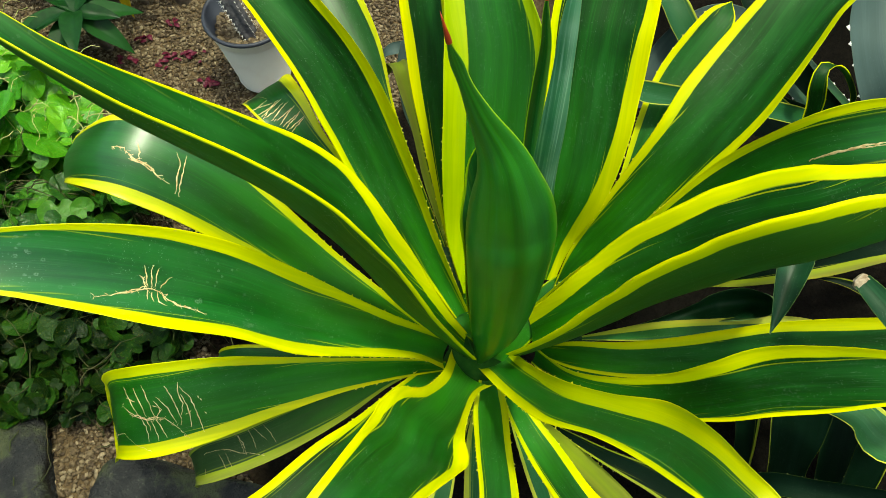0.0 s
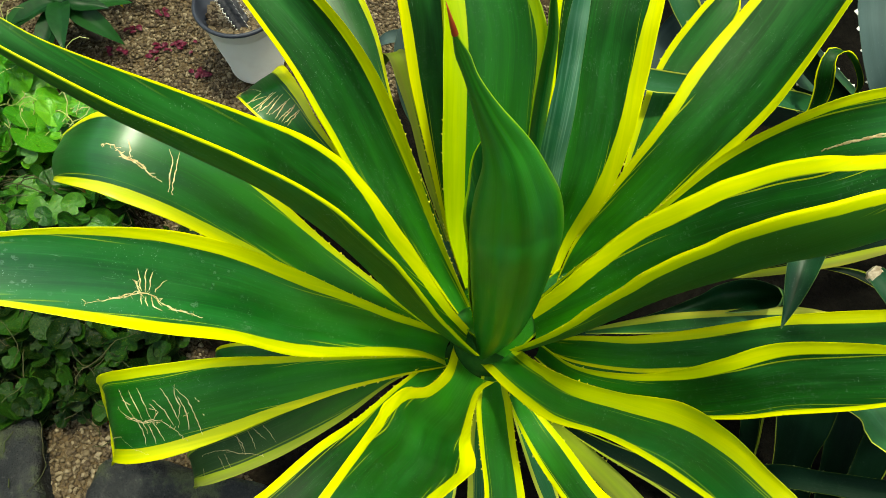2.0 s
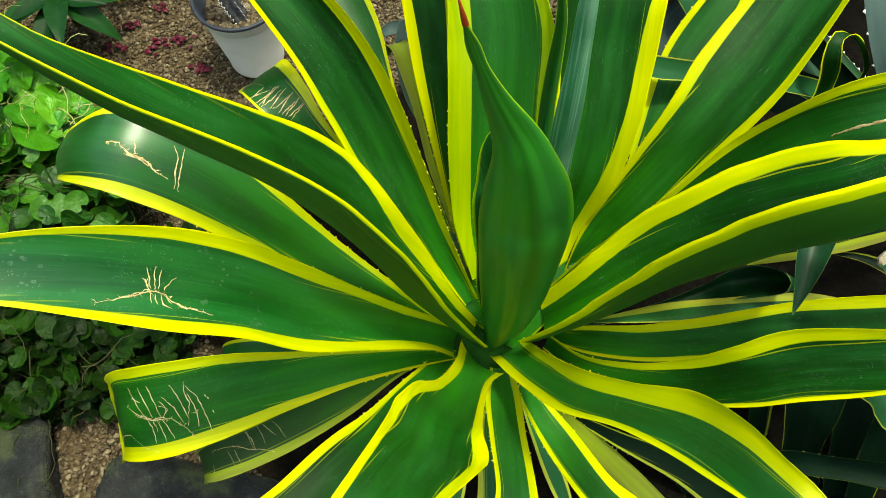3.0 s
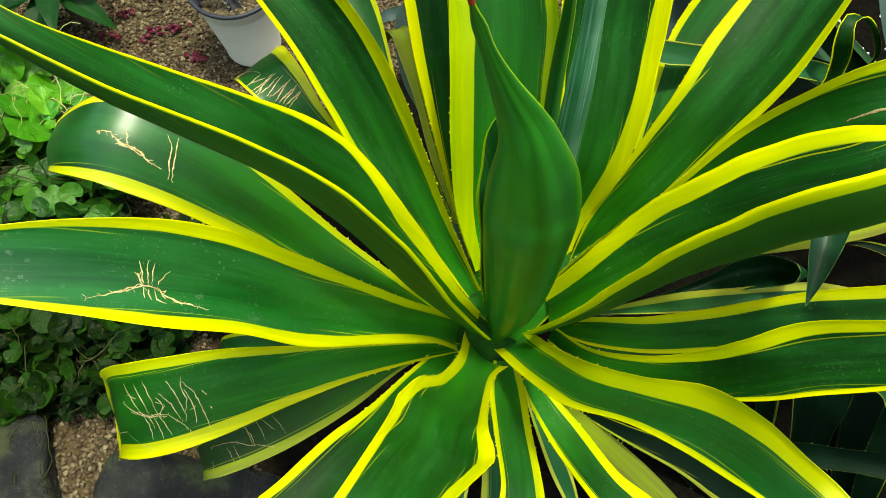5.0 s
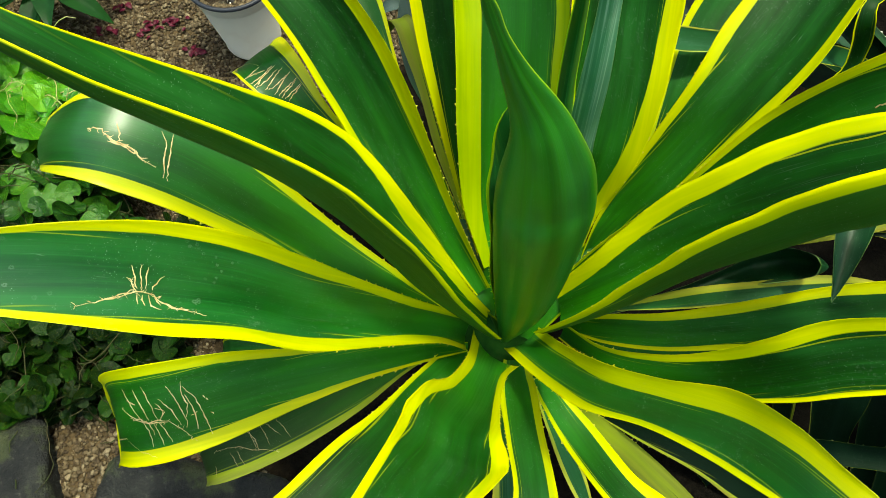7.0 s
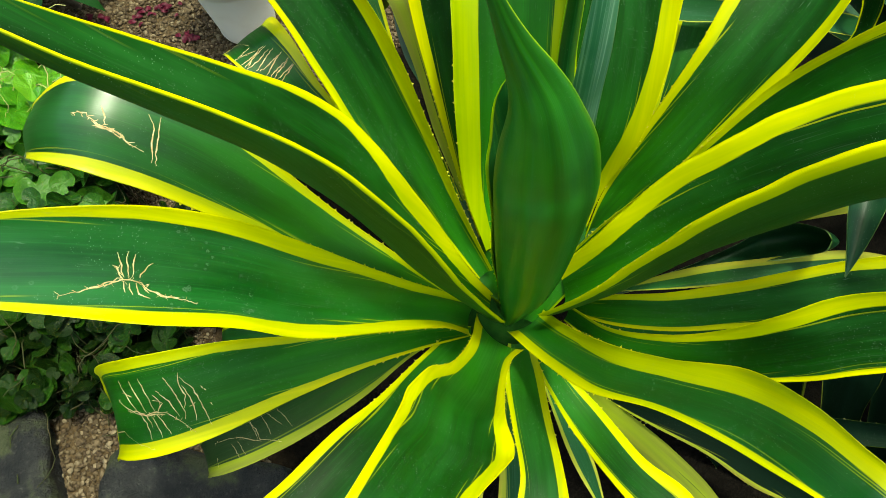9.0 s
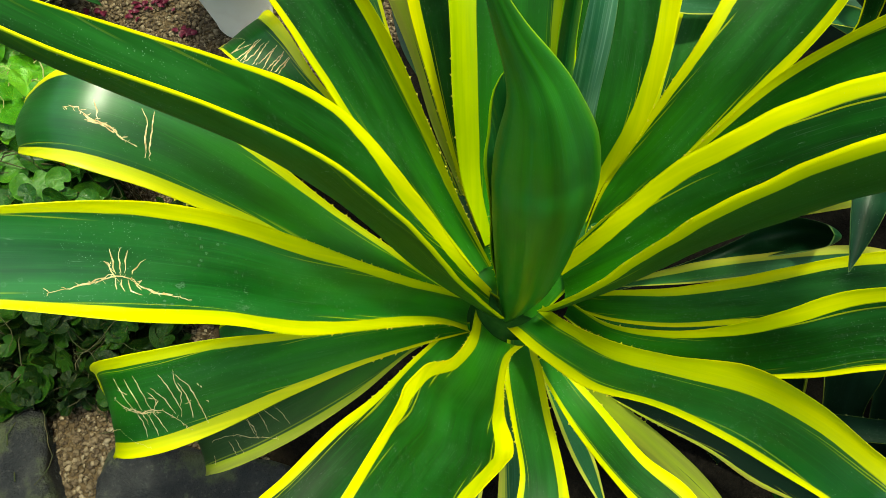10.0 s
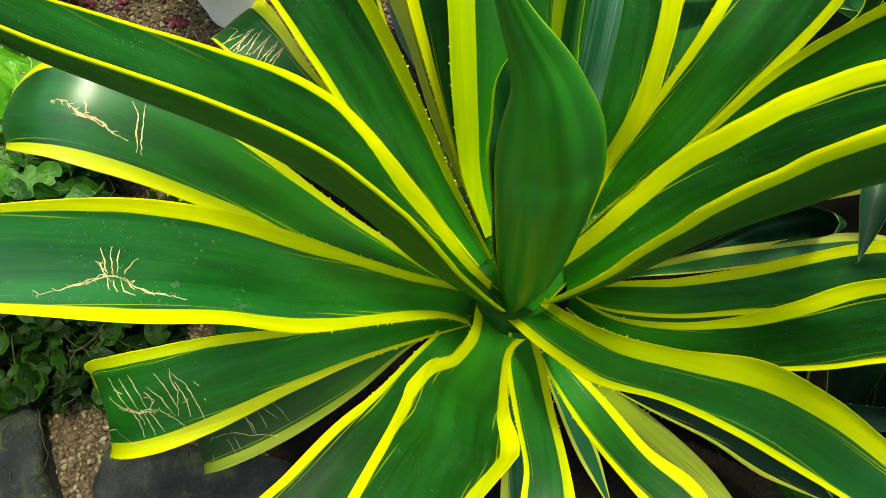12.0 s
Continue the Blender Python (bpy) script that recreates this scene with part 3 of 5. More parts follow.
scar(leaf_e, blade_e, [[(0.618, -0.46), (0.577, -0.42), (0.548, -0.3), (0.523, 0.06), (0.497, 0.28), (0.468, 0.68)], [(0.517, -0.96), (0.507, -0.38), (0.509, 0.26)], [(0.481, -0.88), (0.479, -0.36), (0.482, 0.16)], [(0.468, -0.92), (0.458, -0.4), (0.45, -0.04)], [(0.442, -0.74), (0.435, -0.24), (0.432, 0.28)], [(0.512, -0.82), (0.512, -0.34), (0.512, 0.06)], [(0.557, -0.14), (0.554, 0.26), (0.551, 0.58)], [(0.574, -0.16), (0.57, 0.3), (0.566, 0.54)], [(0.627, 0.18), (0.632, 0.62)]], 0.0004)
leaf_e2, blade_e2 = leaf(agave, 175, (0.2, 0.4),
    [(-0.026, 0.48, 0.483, 0.011, -27), (-0.204, 0.489, 0.477, 0.032, -27), (-0.317, 0.495, 0.469, 0.037, -27), (-0.412, 0.502, 0.45, 0.038, -26), (-0.467, 0.516, 0.389, 0.026, -10), (-0.48, 0.536, 0.287, 0, -10)],
    camber=-0.05, seed=6)
leaf_f, blade_f = leaf(agave, -113, ((0.3, 0.26, 0.24, 0.26, 0.3, 0.26, 0.22), (0.5, 0.45, 0.34, 0.26, 0.2, 0.18, 0.18)),
    [(0.053, 0.435, 0.575, 0.098, -20), (0.030, 0.382, 0.658, 0.070, -11), (0.005, 0.314, 0.781, 0.079, -12), (-0.014, 0.265, 0.901, 0.110, -17), (-0.023, 0.228, 0.952, 0.135, -16), (-0.031, 0.210, 0.979, 0.128, -11), (-0.055, 0.172, 1.034, 0.107, -13), (-0.085, 0.126, 1.088, 0.092, -4), (-0.118, 0.082, 1.122, 0.082, 14), (-0.146, 0.039, 1.146, 0.060, 8), (-0.179, -0.006, 1.156, 0, 8)],
    camber=0.15, seed=7, material=MAT_LEAF, wave=0.004)
leaf_f1, blade_f1 = leaf(agave, -133, (0.2, 0.28),
    [(0.001, 0.458, 0.515, 0.040, -9), (-0.066, 0.375, 0.587, 0.053, -8), (-0.121, 0.298, 0.638, 0.074, -6), (-0.173, 0.240, 0.675, 0.093, -5), (-0.237, 0.174, 0.699, 0.094, -2), (-0.293, 0.125, 0.707, 0.087, -14), (-0.378, 0.071, 0.679, 0, -14)],
    camber=0.1, seed=8, material=MAT_SHADED)
leaf_g0, blade_g0 = leaf(agave, -91, (0.42, 0.28),
    [(0.088, 0.438, 0.495, 0.039, 10), (0.087, 0.373, 0.519, 0.063, 10), (0.088, 0.290, 0.566, 0.062, 7), (0.092, 0.202, 0.611, 0.065, -1), (0.085, 0.131, 0.631, 0.080, 0), (0.085, 0.051, 0.624, 0.051, 0), (0.091, -0.034, 0.581, 0, 0)],
    camber=0.12, seed=9)
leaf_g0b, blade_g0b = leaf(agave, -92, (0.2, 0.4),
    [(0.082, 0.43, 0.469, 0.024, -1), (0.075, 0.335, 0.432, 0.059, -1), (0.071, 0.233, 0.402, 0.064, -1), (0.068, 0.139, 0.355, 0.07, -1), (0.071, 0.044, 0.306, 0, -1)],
    camber=0.05, seed=10, material=MAT_SHADED_OLD)
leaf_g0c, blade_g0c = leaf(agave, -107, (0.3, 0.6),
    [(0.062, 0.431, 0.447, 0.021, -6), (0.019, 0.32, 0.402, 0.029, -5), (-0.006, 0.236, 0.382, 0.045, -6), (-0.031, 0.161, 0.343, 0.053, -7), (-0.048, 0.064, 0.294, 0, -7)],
    camber=0.05, seed=11, material=MAT_SHADED_OLD)
leaf_g1, blade_g1 = leaf(agave, -60, (0.4, 0.38),
    [(0.130, 0.406, 0.491, 0.041, -35), (0.147, 0.358, 0.511, 0.048, -14), (0.184, 0.290, 0.522, 0.064, -8), (0.233, 0.202, 0.555, 0.069, -11), (0.291, 0.128, 0.574, 0.076, 0), (0.353, 0.021, 0.564, 0, 1)],
    camber=0.1, seed=12, material=MAT_SHADED)
leaf_g2, blade_g2 = leaf(agave, -38, (1.2, 1.2),
    [(0.166, 0.396, 0.418, 0.011, 61), (0.227, 0.348, 0.371, 0.038, 26), (0.304, 0.301, 0.303, 0.043, 18), (0.375, 0.247, 0.242, 0.050, 22), (0.449, 0.180, 0.195, 0.041, 21), (0.537, 0.092, 0.129, 0, 21)],
    camber=0.05, seed=13, material=MAT_OLIVE)
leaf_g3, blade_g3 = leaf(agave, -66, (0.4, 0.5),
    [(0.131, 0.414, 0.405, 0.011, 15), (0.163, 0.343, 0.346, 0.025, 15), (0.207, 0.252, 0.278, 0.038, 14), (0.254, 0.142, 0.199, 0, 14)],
    camber=0.05, seed=14, material=MAT_SHADED_OLD)
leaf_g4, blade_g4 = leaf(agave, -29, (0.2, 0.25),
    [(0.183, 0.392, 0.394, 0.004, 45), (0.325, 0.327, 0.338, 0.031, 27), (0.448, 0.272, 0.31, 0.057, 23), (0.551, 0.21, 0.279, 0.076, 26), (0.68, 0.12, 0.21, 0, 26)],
    camber=0.05, seed=15, material=MAT_DEEP_SHADE)
leaf_g, blade_g = leaf(agave, -62, ((0.4, 0.6, 0.78, 0.75, 0.66, 0.6), (0.55, 0.55, 0.35, 0.2, 0.16, 0.14)),
    [(0.098, 0.461, 0.541, 0.072, 1), (0.128, 0.391, 0.641, 0.068, 22), (0.160, 0.310, 0.801, 0.069, 30), (0.207, 0.260, 0.911, 0.061, 35), (0.245, 0.215, 1.011, 0.076, 34), (0.265, 0.168, 1.088, 0.071, 37), (0.282, 0.128, 1.134, 0.056, 30), (0.298, 0.095, 1.163, 0.048, 15), (0.343, 0.059, 1.111, 0.038, 7), (0.389, -0.002, 1.068, 0, 7)],
    camber=0.11, seed=16, material=MAT_DUSTY, wave=0.01)
leaf_h, blade_h = leaf(agave, -34, ((0.4, 0.5, 0.48, 0.4, 0.3), 0.14),
    [(0.172, 0.482, 0.507, 0.031, 36), (0.216, 0.403, 0.601, 0.039, 39), (0.274, 0.350, 0.708, 0.046, 29), (0.326, 0.315, 0.802, 0.064, 34), (0.371, 0.295, 0.894, 0.080, 43), (0.412, 0.289, 0.959, 0.088, 40), (0.458, 0.274, 1.018, 0.080, 42), (0.502, 0.260, 1.067, 0.063, 42), (0.559, 0.240, 1.102, 0.041, 37), (0.646, 0.226, 1.117, 0, 37)],
    camber=0.15, seed=17, material=MAT_SHADED, teeth=0.2)
leaf_i, blade_i = leaf(agave, -12, ((0.4, 0.55, 0.55, 0.5), 0.26),
    [(0.188, 0.497, 0.492, 0.023, 27), (0.244, 0.468, 0.545, 0.051, 22), (0.326, 0.444, 0.589, 0.063, 22), (0.407, 0.431, 0.638, 0.071, 28), (0.484, 0.418, 0.698, 0.082, 28), (0.559, 0.413, 0.741, 0.084, 29), (0.676, 0.398, 0.800, 0.080, 29), (0.763, 0.387, 0.840, 0.058, 29), (0.905, 0.380, 0.859, 0, 29)],
    camber=0.08, seed=18, material=MAT_SHADED, teeth=0)
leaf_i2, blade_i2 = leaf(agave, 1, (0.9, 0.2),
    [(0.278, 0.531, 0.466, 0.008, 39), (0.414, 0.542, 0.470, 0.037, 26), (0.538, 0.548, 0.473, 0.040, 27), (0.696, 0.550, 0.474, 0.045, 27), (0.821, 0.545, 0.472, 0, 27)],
    camber=0.05, seed=19, material=MAT_SHADED_OLD, teeth=0)
leaf_i4, blade_i4 = leaf(agave, -13, (0.9, 0.3),
    [(0.186, 0.494, 0.468, 0.023, 35), (0.248, 0.453, 0.492, 0.038, 30), (0.336, 0.431, 0.515, 0.049, 29), (0.433, 0.418, 0.542, 0.06, 29), (0.55, 0.412, 0.561, 0.071, 29), (0.674, 0.411, 0.583, 0, 29)],
    camber=0.05, seed=20, material=MAT_SHADED, teeth=0, spine=False)
leaf_j, blade_j = leaf(agave, -5, ((0.40, 0.26, 0.18, 0.12, 0.10), (0.18, 0.14, 0.11, 0.08)),
    [(0.132, 0.49, 0.601, 0.094, -23), (0.184, 0.483, 0.732, 0.116, -20), (0.245, 0.493, 0.861, 0.14, -22), (0.301, 0.491, 0.972, 0.149, -29), (0.362, 0.487, 1.059, 0.156, -34), (0.421, 0.472, 1.13, 0.153, -40), (0.496, 0.457, 1.179, 0.119, -43), (0.564, 0.434, 1.212, 0.063, -35), (0.662, 0.412, 1.223, 0, -35)],
    camber=(0.34, 0.5, 0.54, 0.48, 0.42), seed=21, material=MAT_SHADED, power=1.5, teeth=0.45)
leaf_j2, blade_j2 = leaf(agave, 17, (0.3, 0.4),
    [(0.251, 0.521, 0.548, 0.032, 54), (0.356, 0.548, 0.628, 0.027, 42), (0.459, 0.588, 0.695, 0.031, 40), (0.571, 0.622, 0.757, 0.044, 36), (0.706, 0.658, 0.799, 0.051, 28), (0.872, 0.701, 0.820, 0, 28)],
    camber=0.05, seed=22, teeth=0)
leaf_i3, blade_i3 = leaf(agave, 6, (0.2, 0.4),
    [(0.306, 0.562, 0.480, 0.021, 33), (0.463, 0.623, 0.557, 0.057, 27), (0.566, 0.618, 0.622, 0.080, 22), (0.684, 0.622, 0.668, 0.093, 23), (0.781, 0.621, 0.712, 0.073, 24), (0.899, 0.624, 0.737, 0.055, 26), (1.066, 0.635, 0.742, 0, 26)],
    camber=0.06, seed=23, material=MAT_DEEP_SHADE, teeth=0)
leaf_k, blade_k = leaf(agave, 2, ((0.42, 0.40, 0.34, 0.28, 0.22), 0.16),
    [(0.175, 0.534, 0.601, 0.027, 41), (0.237, 0.552, 0.7, 0.035, 56), (0.331, 0.569, 0.832, 0.047, 47), (0.412, 0.585, 0.952, 0.073, 44), (0.469, 0.58, 1.039, 0.08, 45), (0.521, 0.56, 1.108, 0.091, 28), (0.579, 0.547, 1.146, 0.078, 28), (0.653, 0.539, 1.165, 0.049, 28), (0.787, 0.528, 1.159, 0, 28)],
    camber=0.13, seed=24)
scar(leaf_k, blade_k, [[(0.606, -0.45), (0.643, -0.36), (0.686, -0.28), (0.731, -0.32)], [(0.615, -0.44), (0.652, -0.31), (0.694, -0.27)], [(0.669, -0.26), (0.723, -0.24)]], 0.0016, False)
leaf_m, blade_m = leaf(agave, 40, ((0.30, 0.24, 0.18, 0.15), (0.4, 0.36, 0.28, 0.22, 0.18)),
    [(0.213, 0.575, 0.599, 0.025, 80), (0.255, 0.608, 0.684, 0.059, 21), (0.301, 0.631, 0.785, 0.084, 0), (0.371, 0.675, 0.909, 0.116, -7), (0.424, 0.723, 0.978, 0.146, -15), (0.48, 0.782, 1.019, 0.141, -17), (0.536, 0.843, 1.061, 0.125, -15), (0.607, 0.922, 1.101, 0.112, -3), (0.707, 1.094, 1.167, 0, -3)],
    camber=0.17, seed=25, material=MAT_SHADED)
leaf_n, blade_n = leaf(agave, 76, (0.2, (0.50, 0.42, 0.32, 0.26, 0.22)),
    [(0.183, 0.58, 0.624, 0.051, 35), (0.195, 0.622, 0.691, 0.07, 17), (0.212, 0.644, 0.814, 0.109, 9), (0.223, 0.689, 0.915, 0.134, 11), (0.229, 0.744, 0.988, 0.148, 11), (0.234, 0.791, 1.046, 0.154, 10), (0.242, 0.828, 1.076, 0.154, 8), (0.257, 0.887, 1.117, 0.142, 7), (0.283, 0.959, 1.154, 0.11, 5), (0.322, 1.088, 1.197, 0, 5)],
    camber=0.2, seed=26, material=MAT_SHADED)
leaf_o, blade_o = leaf(agave, 93, (0.55, 0.24),
    [(0.069, 0.561, 0.614, 0.062, -1), (0.076, 0.626, 0.715, 0.139, -1), (0.077, 0.690, 0.837, 0.157, -2), (0.079, 0.742, 0.920, 0.158, -2), (0.080, 0.796, 0.994, 0.159, -3), (0.066, 0.851, 1.055, 0.130, -2), (0.058, 0.903, 1.103, 0.106, -2), (0.057, 0.961, 1.144, 0.071, -1), (0.059, 1.081, 1.194, 0, -1)],
    camber=0.2, seed=27, material=MAT_BACKLIT)
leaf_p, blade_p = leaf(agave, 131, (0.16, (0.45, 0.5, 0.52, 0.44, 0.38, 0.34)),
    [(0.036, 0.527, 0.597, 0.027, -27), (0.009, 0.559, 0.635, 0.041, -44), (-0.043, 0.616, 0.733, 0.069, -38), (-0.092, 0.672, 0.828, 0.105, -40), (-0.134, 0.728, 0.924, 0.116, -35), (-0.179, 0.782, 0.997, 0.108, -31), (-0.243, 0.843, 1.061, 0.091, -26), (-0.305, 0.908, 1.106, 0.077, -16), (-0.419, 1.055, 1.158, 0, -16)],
    camber=0.24, seed=28, material=MAT_SHADED)
leaf_q, blade_q = leaf(agave, 117, (0.2, 0.3),
    [(0.039, 0.567, 0.550, 0.010, -17), (-0.031, 0.714, 0.670, 0.017, -37), (-0.103, 0.849, 0.761, 0.039, -18), (-0.145, 0.956, 0.827, 0.067, -14), (-0.187, 1.030, 0.876, 0.077, -13), (-0.240, 1.117, 0.920, 0.081, -11), (-0.306, 1.286, 0.984, 0, -11)],
    camber=0.1, seed=29)
leaf_r, blade_r = leaf(agave, 109, (1.2, 1.2),
    [(0.038, 0.586, 0.571, 0.011, -3), (0.007, 0.669, 0.636, 0.014, -3), (-0.02, 0.748, 0.698, 0.028, -8), (-0.043, 0.83, 0.752, 0.028, -11), (-0.062, 0.89, 0.793, 0.035, -11), (-0.078, 0.93, 0.814, 0.035, 4), (-0.096, 0.964, 0.786, 0.037, 6), (-0.116, 1.004, 0.706, 0.02, 10)],
    camber=0.05, seed=30, material=MAT_OLIVE, spine=False, teeth=0)
leaf_s, blade_s = leaf(agave, 102, (0.55, 0.2),
    [(0.041, 0.570, 0.597, 0.010, -8), (0.017, 0.659, 0.676, 0.029, 3), (-0.005, 0.748, 0.766, 0.042, -9), (-0.021, 0.831, 0.865, 0.064, -9), (-0.029, 0.890, 0.939, 0.073, -9), (-0.035, 0.925, 0.980, 0.074, -8), (-0.044, 0.983, 1.032, 0.064, -6), (-0.063, 1.145, 1.114, 0, -6)],
    camber=0.1, seed=31, material=MAT_SHADED)
leaf_t, blade_t = leaf(agave, 137, (0.12, 0.12),
    [(0.135, 0.54, 0.738, 0.032, -15), (0.119, 0.545, 0.988, 0.027, -47), (0.113, 0.564, 1.11, 0.021, -46), (0.112, 0.569, 1.202, 0.018, -47), (0.111, 0.568, 1.269, 0.013, -47), (0.106, 0.567, 1.313, 0.008, -47), (0.103, 0.569, 1.348, 0, -47)],
    camber=-0.5, seed=32, material=MAT_SPEAR, teeth=0)
leaf_u, blade_u = leaf(agave, 149, (0.0, 0.0),
    [(0.144, 0.523, 0.730, 0.051, -40), (0.130, 0.510, 0.970, 0.042, -59), (0.124, 0.507, 1.092, 0.033, -59), (0.123, 0.509, 1.206, 0.029, -59), (0.124, 0.521, 1.279, 0.022, -57), (0.123, 0.528, 1.338, 0.019, -58), (0.124, 0.535, 1.376, 0.013, -58), (0.126, 0.547, 1.404, 0.009, -56), (0.126, 0.575, 1.441, 0, -56)],
    camber=-0.25, seed=33, material=MAT_BLUE, teeth=0)
leaf_v, blade_v = leaf(agave, 138, (0.12, (0.2, 0.3, 0.42, 0.5, 0.5)),
    [(0.006, 0.559, 0.569, 0.018, -37), (-0.086, 0.641, 0.678, 0.039, -31), (-0.172, 0.7, 0.775, 0.054, -44), (-0.227, 0.74, 0.841, 0.067, -36), (-0.263, 0.781, 0.873, 0.083, -13), (-0.294, 0.826, 0.862, 0.095, 6), (-0.333, 0.912, 0.771, 0.093, 4), (-0.369, 1.006, 0.639, 0, 4)],
    camber=-0.04, seed=34)
scar(leaf_v, blade_v, [[(0.689, 0.83), (0.875, 0.92), (0.627, 0.24)], [(0.617, 0.87), (0.602, 0.2)], [(0.597, 0.9), (0.595, 0.42), (0.601, -0.08)], [(0.583, 0.85), (0.582, 0.32), (0.587, -0.14)], [(0.565, 0.6), (0.564, 0.04), (0.567, -0.41)], [(0.545, 0.47), (0.548, -0.04), (0.551, -0.49)], [(0.533, 0.36), (0.535, -0.12), (0.538, -0.51)], [(0.614, 0.9), (0.622, 0.27)], [(0.588, 0.85), (0.598, -0.15)], [(0.568, 0.68), (0.584, -0.3)], [(0.551, 0.55), (0.568, -0.42)], [(0.538, 0.41), (0.549, -0.41)], [(0.526, 0.3), (0.536, -0.52)], [(0.586, 0.73), (0.594, 0.4)]], 0.0008)
leaf_w, blade_w = leaf(agave, 59, (0.4, 0.15),
    [(0.326, 0.701, 0.686, 0.034, 17), (0.383, 0.817, 0.768, 0.071, 14), (0.423, 0.899, 0.809, 0.076, 14), (0.473, 0.959, 0.851, 0.069, 15), (0.506, 0.999, 0.871, 0.049, 9), (0.529, 1.035, 0.867, 0, 9)],
    camber=0.08, seed=35, spine=False, teeth=0.9, material=MAT_SHADED)
leaf_x1, blade_x1 = leaf(agave, 124, (0.07, 0.05),
    [(0.087, 0.472, 0.535, 0.033, -22), (0.096, 0.497, 0.727, 0.113, -25), (0.086, 0.482, 0.932, 0.111, -29), (0.076, 0.472, 1.050, 0.110, -38), (0.072, 0.481, 1.099, 0.096, -42), (0.062, 0.492, 1.162, 0.064, -45), (0.065, 0.519, 1.199, 0, -39)],
    camber=0.14, seed=36, material=MAT_SPEAR, teeth=0.6, spine=False)
leaf_c1, blade_c1 = leaf(agave, 36, (0.2, 0.12),
    [(0.202, 0.547, 0.563, 0.002, 82), (0.408, 0.66, 0.642, 0.027, 24), (0.566, 0.777, 0.702, 0.044, 22), (0.664, 0.834, 0.731, 0.025, 33), (0.674, 0.854, 0.786, 0.03, 43), (0.661, 0.862, 0.835, 0.031, 38), (0.667, 0.887, 0.859, 0.022, 16), (0.702, 0.905, 0.846, 0.013, -31), (0.748, 0.917, 0.796, 0.011, -42), (0.799, 0.931, 0.714, 0.01, -44), (0.819, 0.952, 0.634, 0.0, -44)],
    camber=0.05, seed=37, material=MAT_SHADED)
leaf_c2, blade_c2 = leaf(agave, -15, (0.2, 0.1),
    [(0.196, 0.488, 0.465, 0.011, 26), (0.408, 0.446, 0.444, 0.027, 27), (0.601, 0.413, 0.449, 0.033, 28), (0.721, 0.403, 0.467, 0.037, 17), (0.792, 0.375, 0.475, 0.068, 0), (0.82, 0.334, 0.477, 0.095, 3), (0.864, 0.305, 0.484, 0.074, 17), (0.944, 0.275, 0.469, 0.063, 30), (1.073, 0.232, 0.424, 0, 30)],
    camber=0.1, seed=38, material=MAT_SHADED_OLD)
leaf_c3, blade_c3 = leaf(agave, 7, (0.06, 0.06),
    [(0.247, 0.530, 0.441, 0.015, 30), (0.401, 0.562, 0.435, 0.019, 32), (0.511, 0.586, 0.462, 0.034, 32), (0.548, 0.585, 0.493, 0.058, 27), (0.591, 0.584, 0.514, 0.065, 22), (0.614, 0.571, 0.542, 0.050, 5), (0.621, 0.557, 0.569, 0.033, -13), (0.621, 0.551, 0.587, 0, -14)],
    camber=(0.1, 0.15, 0.4, 0.6, 0.5), seed=39, material=MAT_TEAL, teeth=0, spine=False)
leaf_n1, blade_n1 = leaf(agave_right, -175, (0.02, 0.05),
    [(1.435, 0.570, 0.324, 0.077, -60), (1.179, 0.669, 0.625, 0.074, -50), (0.920, 0.688, 0.814, 0.060, -35), (0.702, 0.629, 0.896, 0.045, -14), (0.547, 0.540, 0.916, 0.047, 15), (0.511, 0.478, 0.905, 0.047, -20), (0.486, 0.422, 0.889, 0.024, -23), (0.465, 0.383, 0.883, 0, -24)],
    camber=0.2, seed=40, material=MAT_TEAL, teeth=0, spine=False)
leaf_n2, blade_n2 = leaf(agave_right, -176, (0.02, 0.02),
    [(1.459, 0.496, 0.312, 0.083, -45), (1.061, 0.399, 0.622, 0.064, -40), (0.813, 0.338, 0.815, 0.057, -44), (0.684, 0.343, 0.897, 0.046, -42), (0.621, 0.392, 0.928, 0.038, -38), (0.588, 0.434, 0.938, 0.029, -32), (0.582, 0.439, 0.941, 0.025, -37)],
    camber=0.15, seed=41, material=MAT_TEAL, teeth=0, spine=False)
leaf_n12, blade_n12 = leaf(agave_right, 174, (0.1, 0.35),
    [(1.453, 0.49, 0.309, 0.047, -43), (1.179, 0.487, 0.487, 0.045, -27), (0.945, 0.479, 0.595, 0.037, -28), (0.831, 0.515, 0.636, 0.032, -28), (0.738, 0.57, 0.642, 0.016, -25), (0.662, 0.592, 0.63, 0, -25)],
    camber=0.1, seed=42, material=MAT_DEEP_SHADE, spine=False)
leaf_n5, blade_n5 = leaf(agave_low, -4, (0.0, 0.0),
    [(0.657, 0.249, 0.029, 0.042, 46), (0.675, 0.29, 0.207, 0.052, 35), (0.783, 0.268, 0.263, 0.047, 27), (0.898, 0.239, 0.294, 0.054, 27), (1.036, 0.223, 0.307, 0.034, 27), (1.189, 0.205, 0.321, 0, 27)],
    camber=0.1, seed=43, material=MAT_DEEP_SHADE, spine=False)
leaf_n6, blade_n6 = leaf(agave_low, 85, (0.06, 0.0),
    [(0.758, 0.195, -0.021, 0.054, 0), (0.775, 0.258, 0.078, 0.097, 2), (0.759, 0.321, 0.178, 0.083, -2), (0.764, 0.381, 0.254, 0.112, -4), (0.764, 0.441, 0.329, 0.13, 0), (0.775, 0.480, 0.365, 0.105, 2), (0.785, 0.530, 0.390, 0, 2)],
    camber=0.08, seed=44, material=MAT_DEEP_SHADE, teeth=0, spine=False)
